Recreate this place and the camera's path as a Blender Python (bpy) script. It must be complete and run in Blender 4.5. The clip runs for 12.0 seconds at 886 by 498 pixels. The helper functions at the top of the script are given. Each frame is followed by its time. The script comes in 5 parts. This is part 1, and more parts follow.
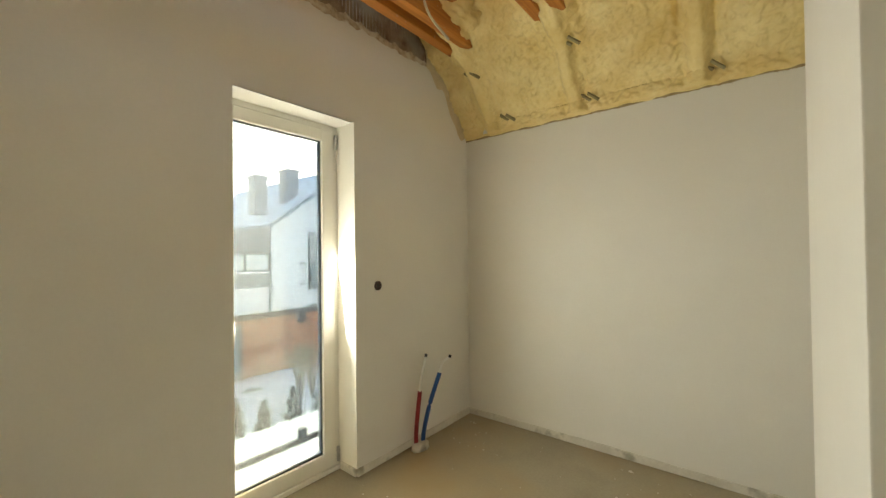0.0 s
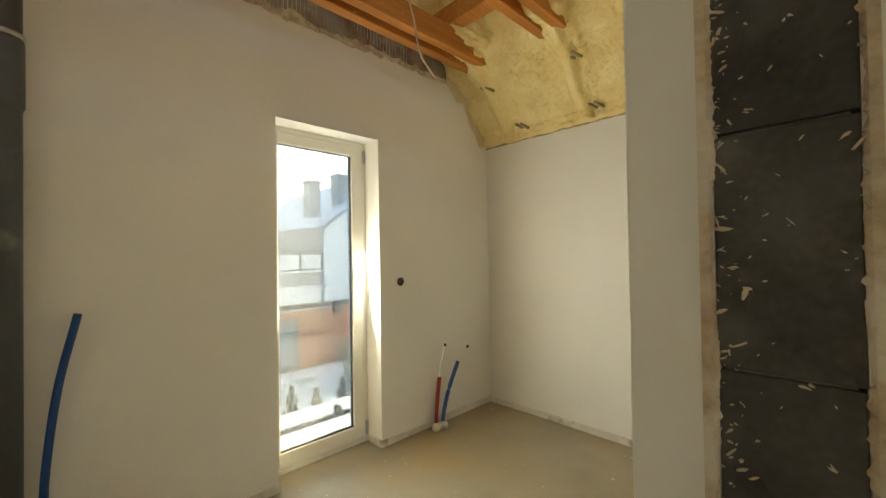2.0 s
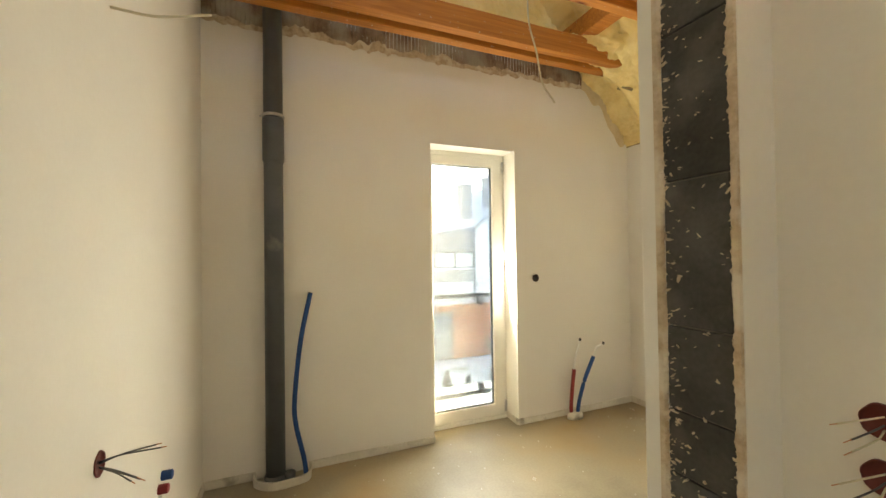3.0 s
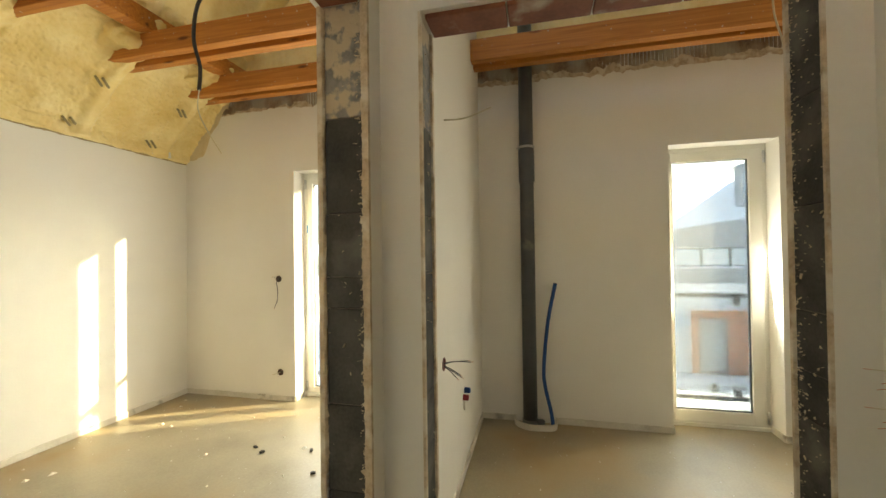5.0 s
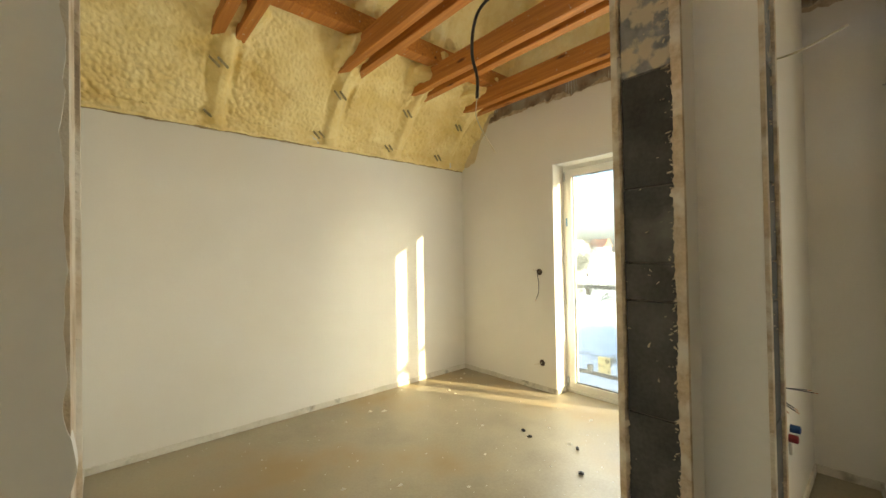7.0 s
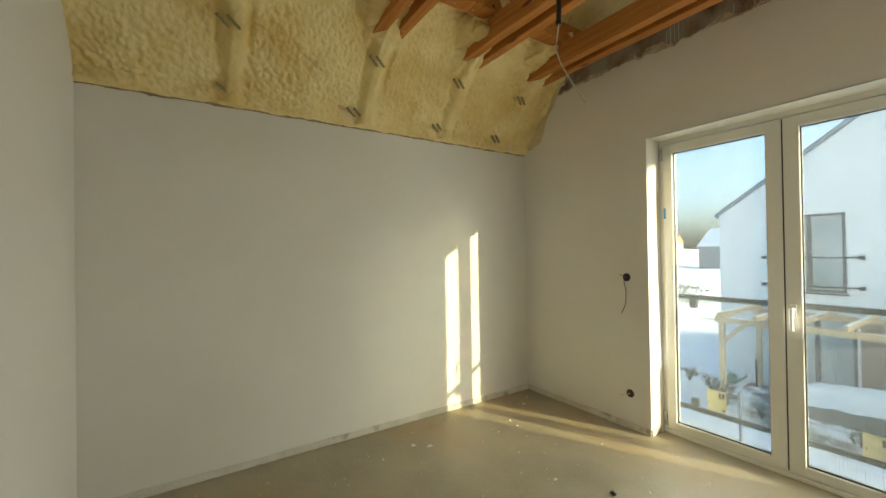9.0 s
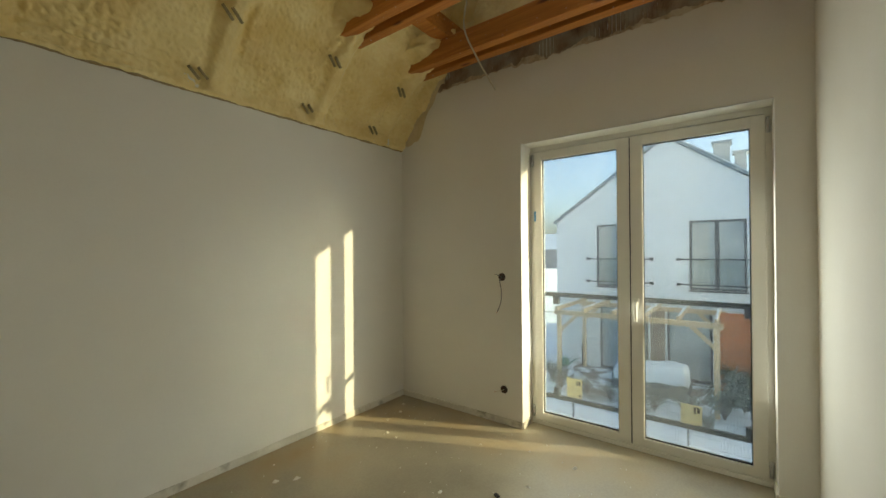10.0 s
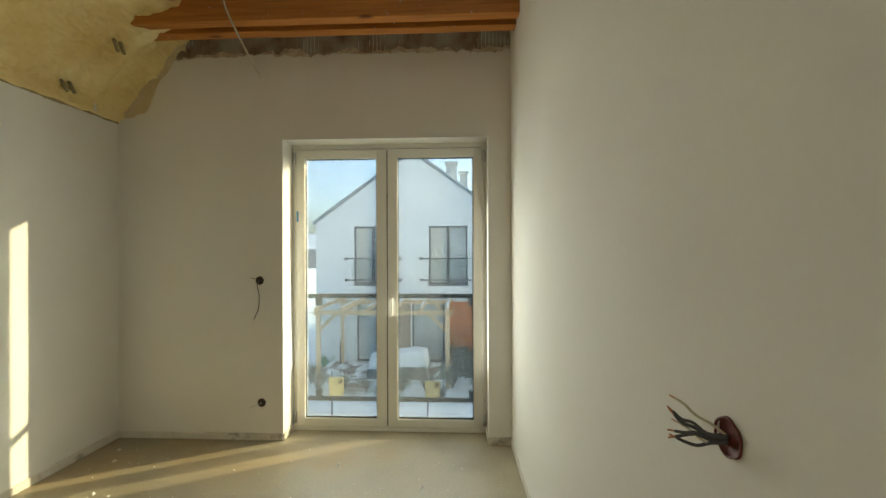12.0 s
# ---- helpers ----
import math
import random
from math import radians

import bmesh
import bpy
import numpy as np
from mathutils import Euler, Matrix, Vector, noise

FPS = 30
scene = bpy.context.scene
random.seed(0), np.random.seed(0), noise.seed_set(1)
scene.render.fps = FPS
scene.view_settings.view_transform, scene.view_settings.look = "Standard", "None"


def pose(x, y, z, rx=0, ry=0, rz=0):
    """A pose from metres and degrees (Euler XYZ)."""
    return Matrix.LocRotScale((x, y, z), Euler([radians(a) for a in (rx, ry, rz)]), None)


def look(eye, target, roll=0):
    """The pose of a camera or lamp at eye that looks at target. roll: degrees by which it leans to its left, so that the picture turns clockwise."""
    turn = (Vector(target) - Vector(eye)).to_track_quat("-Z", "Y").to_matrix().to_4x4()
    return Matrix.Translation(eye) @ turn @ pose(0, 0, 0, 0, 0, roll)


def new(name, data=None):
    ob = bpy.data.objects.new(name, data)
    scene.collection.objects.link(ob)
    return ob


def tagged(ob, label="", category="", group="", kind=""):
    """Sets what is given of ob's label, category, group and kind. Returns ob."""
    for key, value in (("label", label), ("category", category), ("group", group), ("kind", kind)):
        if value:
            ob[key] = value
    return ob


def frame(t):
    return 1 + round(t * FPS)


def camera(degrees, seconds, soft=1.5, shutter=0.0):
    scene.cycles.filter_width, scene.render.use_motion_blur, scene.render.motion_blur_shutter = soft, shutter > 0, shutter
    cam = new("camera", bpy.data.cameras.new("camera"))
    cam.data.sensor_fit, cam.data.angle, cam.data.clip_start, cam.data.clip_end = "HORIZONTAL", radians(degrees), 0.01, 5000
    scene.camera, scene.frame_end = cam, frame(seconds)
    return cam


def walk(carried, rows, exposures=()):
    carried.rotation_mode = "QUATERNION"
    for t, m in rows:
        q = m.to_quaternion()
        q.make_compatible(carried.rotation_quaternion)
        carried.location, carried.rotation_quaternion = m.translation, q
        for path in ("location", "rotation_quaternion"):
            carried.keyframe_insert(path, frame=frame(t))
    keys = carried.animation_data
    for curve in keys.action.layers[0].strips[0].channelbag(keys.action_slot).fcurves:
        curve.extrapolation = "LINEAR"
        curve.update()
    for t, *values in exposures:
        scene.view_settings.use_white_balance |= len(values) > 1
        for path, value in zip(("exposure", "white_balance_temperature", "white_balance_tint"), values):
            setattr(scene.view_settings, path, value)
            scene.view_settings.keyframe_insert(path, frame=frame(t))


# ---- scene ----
cam = camera(97.4, 12.0)
PATH = [
    (0, (0.552, 0.469, 1.364), (-0.696, 2.032, 1.388), -0.7),
    (0.5, (0.522, 0.485, 1.373), (-0.552, 2.173, 1.391), -0.7),
    (1, (0.599, 0.47, 1.358), (-0.437, 2.181, 1.384), -0.8),
    (1.5, (0.769, 0.441, 1.353), (-0.401, 2.063, 1.383), -0.9),
    (2, (0.924, 0.404, 1.361), (-0.51, 1.799, 1.386), -0.9),
    (2.5, (1.084, 0.342, 1.347), (-0.59, 1.435, 1.384), -0.9),
    (3, (1.291, 0.293, 1.362), (-0.561, 1.048, 1.391), -0.8),
    (3.2, (1.35, 0.278, 1.359), (-0.543, 0.922, 1.398), -0.9),
    (4.8, (1.831, 0.316, 1.38), (-0.14, -0.022, 1.405), -0.9),
    (5, (1.896, 0.295, 1.38), (-0.049, -0.167, 1.404), -0.8),
    (5.5, (2.022, 0.292, 1.374), (0.174, -0.473, 1.399), -0.8),
    (6, (2.041, 0.275, 1.358), (0.322, -0.749, 1.387), -0.8),
    (6.5, (1.962, 0.23, 1.366), (0.408, -1.029, 1.385), -0.8),
    (7, (1.862, 0.162, 1.352), (0.548, -1.343, 1.378), -1.0),
    (7.5, (1.78, 0.067, 1.363), (0.756, -1.65, 1.385), -1.1),
    (7.7, (1.75, 0.001, 1.377), (0.81, -1.764, 1.394), -1.0),
    (9.3, (1.417, -0.437, 1.379), (0.203, -2.027, 1.391), -0.8),
    (9.5, (1.41, -0.493, 1.377), (0.077, -1.984, 1.389), -0.6),
    (10, (1.376, -0.61, 1.369), (-0.219, -1.817, 1.38), -0.4),
    (10.5, (1.377, -0.678, 1.383), (-0.407, -1.581, 1.384), -0.3),
    (11, (1.406, -0.727, 1.376), (-0.504, -1.319, 1.381), -0.1),
    (11.5, (1.413, -0.712, 1.378), (-0.56, -1.044, 1.383), -0.2),
    (12, (1.403, -0.642, 1.38), (-0.595, -0.732, 1.384), -0.2),
]
EXPOSURES = [(0.0, 4.55, 7300, 2), (0.5, 4.35, 7300, 2), (1.5, 4.37, 7400, 2), (2.0, 4.6, 7500, 3), (3.0, 5.2, 7700, 6), (5.0, 4.65, 7500, 3), (5.5, 4.42, 7500, 3), (7.0, 4.45, 7400, 3), (7.7, 4.25, 7200, 2), (9.3, 3.5, 6900, -2), (10.5, 3.15, 6900, -2), (11.0, 3.2, 6900, -2), (12.0, 3.4, 6900, -2)]
walk(cam, [(t, look(eye, target, roll)) for t, eye, target, roll in PATH], EXPOSURES)

# ---- world, sun ----
SUN_DIR = Vector((0.487, -1.0, -0.308)).normalized()      # the way the light travels
SUN_ELEVATION = math.asin(-SUN_DIR.z)
world = bpy.data.worlds.new("world")
scene.world = world
world.use_nodes = True
wn, wl = world.node_tree.nodes, world.node_tree.links
sky = wn.new("ShaderNodeTexSky")
sky.sky_type, sky.sun_disc = "NISHITA", False
sky.sun_elevation, sky.sun_rotation = SUN_ELEVATION, math.atan2(-SUN_DIR.x, -SUN_DIR.y)
sky.air_density, sky.dust_density, sky.ozone_density = 0.6, 4.5, 1.0
wn["Background"].inputs["Strength"].default_value = 0.085
wl.new(sky.outputs["Color"], wn["Background"].inputs["Color"])
sun_data = bpy.data.lights.new("sun", "SUN")
sun_data.energy, sun_data.angle, sun_data.color = 1.0, radians(0.6), (1.0, 0.84, 0.56)
sun = new("sun", sun_data)
sun.rotation_euler = SUN_DIR.to_track_quat("-Z", "Y").to_euler()
sun.location = (-10, 12, 12)
# daylight of the bright winter sky, standing in the two window openings
for ly, lw, power, rise in ((-1.20, 1.22, 2.25, -0.04), (1.625, 0.53, 2.9, 0.16)):
    ld = bpy.data.lights.new("window_daylight", "AREA")
    ld.shape, ld.size, ld.size_y = "RECTANGLE", lw, 1.88
    ld.energy, ld.color = power, (0.935, 0.94, 0.92)
    lo = new("window_daylight", ld)
    lo.rotation_euler = Vector((1.0, 0.0, rise)).to_track_quat("-Z", "Z").to_euler()
    lo.location = (-1.505, ly, 1.10)


# ---- materials ----
def material(name):
    m = bpy.data.materials.new(name)
    m.use_nodes = True
    return m, m.node_tree.nodes, m.node_tree.links, m.node_tree.nodes["Principled BSDF"]


def textured(name, dark, light, scale=6.0, rough=0.8, fine=60.0, bump=0.15, bump_dist=0.003, metal=0.0, stain=None, stain_scale=1.2,
             stain_low=0.52, stain_high=0.7, stretch=(1, 1, 1), rand=0.0, rough_var=0.1, detail=6.0, spec=0.5):
    """Two scales of noise in colour, a stain layer and fine relief, at real size."""
    m, n, l, b = material(name)
    tc = n.new("ShaderNodeTexCoord")
    mp = n.new("ShaderNodeMapping")
    mp.inputs["Scale"].default_value = stretch
    l.new(tc.outputs["Object"], mp.inputs["Vector"])
    n1 = n.new("ShaderNodeTexNoise")
    n1.inputs["Scale"].default_value, n1.inputs["Detail"].default_value = scale, detail
    n2 = n.new("ShaderNodeTexNoise")
    n2.inputs["Scale"].default_value, n2.inputs["Detail"].default_value = fine, 4.0
    for t in (n1, n2):
        l.new(mp.outputs["Vector"], t.inputs["Vector"])
    add = n.new("ShaderNodeMath")
    add.operation = "MULTIPLY_ADD"
    l.new(n2.outputs["Fac"], add.inputs[0])
    add.inputs[1].default_value = 0.35
    l.new(n1.outputs["Fac"], add.inputs[2])
    rp = n.new("ShaderNodeValToRGB")
    rp.color_ramp.elements[0].position, rp.color_ramp.elements[1].position = 0.45, 0.9
    rp.color_ramp.elements[0].color, rp.color_ramp.elements[1].color = (*dark, 1), (*light, 1)
    l.new(add.outputs[0], rp.inputs["Fac"])
    col = rp.outputs["Color"]
    if stain:
        n3 = n.new("ShaderNodeTexNoise")
        n3.inputs["Scale"].default_value, n3.inputs["Detail"].default_value = stain_scale, 5.0
        l.new(tc.outputs["Object"], n3.inputs["Vector"])
        r3 = n.new("ShaderNodeValToRGB")
        r3.color_ramp.elements[0].position, r3.color_ramp.elements[1].position = stain_low, stain_high
        l.new(n3.outputs["Fac"], r3.inputs["Fac"])
        mx = n.new("ShaderNodeMix")
        mx.data_type = "RGBA"
        l.new(r3.outputs["Color"], mx.inputs["Factor"])
        l.new(col, mx.inputs["A"])
        mx.inputs["B"].default_value = (*stain, 1)
        col = mx.outputs["Result"]
    if rand:
        oi = n.new("ShaderNodeObjectInfo")
        hs = n.new("ShaderNodeHueSaturation")
        mr = n.new("ShaderNodeMapRange")
        mr.inputs["To Min"].default_value, mr.inputs["To Max"].default_value = 1 - rand, 1 + rand
        l.new(oi.outputs["Random"], mr.inputs["Value"])
        l.new(mr.outputs["Result"], hs.inputs["Value"])
        l.new(col, hs.inputs["Color"])
        col = hs.outputs["Color"]
    l.new(col, b.inputs["Base Color"])
    rr = n.new("ShaderNodeMapRange")
    rr.inputs["To Min"].default_value, rr.inputs["To Max"].default_value = max(0, rough - rough_var), min(1, rough + rough_var)
    l.new(n1.outputs["Fac"], rr.inputs["Value"])
    l.new(rr.outputs["Result"], b.inputs["Roughness"])
    b.inputs["Metallic"].default_value = metal
    b.inputs["Specular IOR Level"].default_value = spec
    bp = n.new("ShaderNodeBump")
    bp.inputs["Strength"].default_value, bp.inputs["Distance"].default_value = bump, bump_dist
    l.new(add.outputs[0], bp.inputs["Height"])
    l.new(bp.outputs["Normal"], b.inputs["Normal"])
    return m


M_PLASTER = textured("lime_plaster", (0.785, 0.755, 0.695), (0.835, 0.81, 0.755), 1.6, 0.85, 90, 0.25, 0.0012, stain=(0.715, 0.675, 0.60), stain_scale=0.8, stain_low=0.5, stain_high=0.85)
M_PLASTER_EDGE = textured("broken_plaster", (0.42, 0.31, 0.20), (0.70, 0.58, 0.43), 30, 0.95, 160, 0.9, 0.006, stain=(0.70, 0.63, 0.52), stain_scale=14, stain_low=0.50, stain_high=0.60)
M_SCREED = textured("cement_screed", (0.27, 0.23, 0.155), (0.42, 0.365, 0.255), 2.2, 0.46, 70, 0.25, 0.002, stain=(0.33, 0.235, 0.115), stain_scale=1.1, stain_low=0.46, stain_high=0.66, rough_var=0.12, spec=0.8)
M_FOAM = textured("spray_foam", (0.82, 0.63, 0.25), (0.94, 0.79, 0.42), 5, 0.6, 34, 1.0, 0.021, stain=(0.72, 0.50, 0.16), stain_scale=2.2, stain_low=0.50, stain_high=0.78)
M_FOAM_STAIN = textured("foam_overspray", (0.62, 0.50, 0.29), (0.74, 0.63, 0.44), 9, 0.85, 60, 0.3, 0.002)
M_BLOCK = textured("clay_aggregate_block", (0.028, 0.027, 0.025), (0.105, 0.10, 0.092), 9, 0.92, 120, 0.7, 0.003, stain=(0.21, 0.20, 0.18), stain_scale=6, stain_low=0.50, stain_high=0.74, rand=0.18)
M_BLOCK_PALE = textured("mortar_smeared_block", (0.15, 0.15, 0.15), (0.34, 0.33, 0.32), 22, 0.95, 90, 0.9, 0.006, stain=(0.54, 0.45, 0.33), stain_scale=24, stain_low=0.46, stain_high=0.53)
M_CHIP = textured("plaster_chip", (0.50, 0.41, 0.29), (0.70, 0.60, 0.45), 30, 0.95, 160, 0.5, 0.002)
M_MORTAR = textured("mortar", (0.12, 0.11, 0.10), (0.24, 0.21, 0.18), 18, 0.95, 140, 0.8, 0.003)
M_RIBBED = textured("ribbed_ceramic_block", (0.16, 0.085, 0.055), (0.40, 0.30, 0.22), 9, 0.95, 80, 0.7, 0.004, stain=(0.40, 0.35, 0.28), stain_scale=5, stain_low=0.42, stain_high=0.60, stretch=(1, 1.6, 0.8))
M_LINTEL = textured("ceramic_lintel", (0.17, 0.06, 0.035), (0.30, 0.12, 0.07), 10, 0.9, 90, 0.5, 0.003, stain=(0.45, 0.36, 0.28), stain_scale=7, stain_low=0.56, stain_high=0.66)
M_PVC = textured("white_pvc", (0.77, 0.75, 0.68), (0.82, 0.80, 0.74), 3, 0.32, 200, 0.03, 0.0005)
M_GASKET = textured("black_rubber", (0.02, 0.02, 0.022), (0.035, 0.035, 0.037), 20, 0.6, 200, 0.05, 0.0005)
M_METAL = textured("zinc_metal", (0.45, 0.45, 0.46), (0.6, 0.6, 0.6), 30, 0.35, 200, 0.05, 0.0005, metal=1.0)
M_RAIL = textured("anthracite_steel", (0.025, 0.03, 0.036), (0.045, 0.05, 0.056), 12, 0.5, 200, 0.05, 0.0005)
M_PIPE_GREY = textured("grey_plastic_pipe", (0.055, 0.06, 0.065), (0.085, 0.09, 0.095), 5, 0.42, 120, 0.05, 0.0006, stain=(0.2, 0.19, 0.17), stain_scale=6, stain_low=0.62, stain_high=0.8)
M_BLUE = textured("blue_hose", (0.006, 0.05, 0.19), (0.01, 0.075, 0.27), 10, 0.65, 200, 0.1, 0.001)
M_RED = textured("red_hose", (0.20, 0.008, 0.015), (0.28, 0.015, 0.02), 10, 0.45, 200, 0.1, 0.001)
M_WHITEPIPE = textured("white_pipe", (0.7, 0.69, 0.65), (0.8, 0.79, 0.75), 10, 0.4, 200, 0.05, 0.0005)
M_CABLE_BLACK = textured("black_conduit", (0.012, 0.012, 0.013), (0.025, 0.025, 0.026), 20, 0.5, 200, 0.1, 0.001)
M_CABLE_GREY = textured("grey_wire", (0.06, 0.06, 0.07), (0.11, 0.11, 0.12), 30, 0.5, 200, 0.05, 0.0005)
M_CABLE_CREAM = textured("cream_wire", (0.55, 0.50, 0.36), (0.66, 0.60, 0.46), 30, 0.5, 200, 0.05, 0.0005)
M_COPPER = textured("copper", (0.5, 0.2, 0.09), (0.6, 0.27, 0.13), 30, 0.35, 200, 0.05, 0.0005, metal=1.0)
M_SOCKET = textured("dark_red_box", (0.10, 0.015, 0.012), (0.17, 0.03, 0.02), 20, 0.55, 200, 0.1, 0.001)
M_SOCKET_DARK = textured("dark_box", (0.03, 0.018, 0.015), (0.07, 0.03, 0.02), 20, 0.6, 200, 0.1, 0.001)
M_BLACK = textured("black_plastic", (0.01, 0.01, 0.01), (0.025, 0.023, 0.02), 20, 0.5, 200, 0.1, 0.001)
M_LABEL = textured("yellow_label", (0.74, 0.62, 0.32), (0.82, 0.71, 0.42), 5, 0.6, 200, 0.02, 0.0005)
M_INK = textured("label_ink", (0.03, 0.025, 0.02), (0.05, 0.04, 0.03), 20, 0.7, 200, 0.0, 0.0005)
M_BLUE_TAPE = textured("blue_sticker", (0.03, 0.22, 0.45), (0.04, 0.28, 0.55), 20, 0.5, 200, 0.0, 0.0005)
# outside
M_SNOW = textured("snow", (0.80, 0.82, 0.85), (0.88, 0.89, 0.91), 0.6, 0.75, 7, 0.25, 0.03)
M_SNOW_GROUND = textured("snowy_ground", (0.80, 0.82, 0.85), (0.88, 0.89, 0.91), 0.5, 0.8, 5, 0.25, 0.05, stain=(0.20, 0.17, 0.13), stain_scale=0.35, stain_low=0.60, stain_high=0.68)
M_RENDER_WHITE = textured("white_facade_render", (0.74, 0.75, 0.76), (0.80, 0.81, 0.81), 0.8, 0.9, 7, 0, 0.002)
M_CLAD_GREY = textured("grey_cladding", (0.26, 0.27, 0.28), (0.34, 0.35, 0.36), 1.5, 0.8, 7, 0, 0.003)
M_ROOF = textured("dark_metal_roof", (0.20, 0.245, 0.27), (0.27, 0.31, 0.34), 2, 0.5, 7, 0, 0.002)
M_WINFRAME = textured("anthracite_window_frame", (0.08, 0.08, 0.085), (0.12, 0.12, 0.125), 8, 0.5, 7, 0, 0.001)
M_DARKGLASS = textured("house_pane", (0.28, 0.31, 0.32), (0.50, 0.53, 0.53), 0.9, 0.12, 3, 0.0, 0.001, rough_var=0.02, rand=0.2, spec=0.2)
M_CURTAIN = textured("pale_curtain", (0.42, 0.42, 0.38), (0.56, 0.55, 0.50), 2, 0.9, 7, 0, 0.002, stretch=(1, 6, 0.2))
M_ORANGE = textured("orange_timber", (0.52, 0.17, 0.06), (0.64, 0.24, 0.09), 1.0, 0.7, 7, 0, 0.003, stretch=(1, 0.4, 6), rand=0.12)
M_PINE = textured("pale_pine", (0.60, 0.43, 0.26), (0.70, 0.52, 0.34), 2, 0.7, 7, 0, 0.002, rand=0.08)
M_CHIMNEY = textured("grey_chimney", (0.34, 0.35, 0.36), (0.44, 0.45, 0.46), 4, 0.9, 7, 0, 0.003)
M_PAVING = textured("brown_paving", (0.24, 0.19, 0.16), (0.34, 0.28, 0.25), 3, 0.9, 7, 0, 0.004, stain=(0.82, 0.84, 0.86), stain_scale=1.4, stain_low=0.46, stain_high=0.52)
M_TARP = textured("dark_cover", (0.11, 0.115, 0.11), (0.19, 0.195, 0.18), 4, 0.7, 40, 0.4, 0.01)
M_SHRUB = textured("shrub_leaf", (0.035, 0.055, 0.03), (0.09, 0.12, 0.07), 6, 0.8, 40, 0.2, 0.003, rand=0.2)
M_SHRUB_PALE = textured("frosted_leaf", (0.16, 0.17, 0.13), (0.34, 0.35, 0.31), 6, 0.8, 40, 0.2, 0.003)
M_STRAW = textured("dry_grass", (0.36, 0.27, 0.15), (0.52, 0.42, 0.26), 6, 0.9, 40, 0.2, 0.003)
M_TWIG = textured("bare_twig", (0.10, 0.08, 0.065), (0.17, 0.14, 0.11), 6, 0.9, 40, 0.2, 0.003)
M_WIRE = textured("grey_fence_wire", (0.16, 0.17, 0.18), (0.24, 0.25, 0.26), 6, 0.5, 40, 0.1, 0.001)
M_GREEN = textured("green_plastic", (0.02, 0.16, 0.11), (0.03, 0.22, 0.15), 6, 0.5, 40, 0.1, 0.001)
M_REDROOF = textured("clay_roof", (0.38, 0.12, 0.06), (0.50, 0.18, 0.09), 3, 0.85, 7, 0, 0.005)
M_BRICK = textured("brown_brick_wall", (0.30, 0.22, 0.17), (0.40, 0.31, 0.25), 5, 0.9, 7, 0, 0.004)


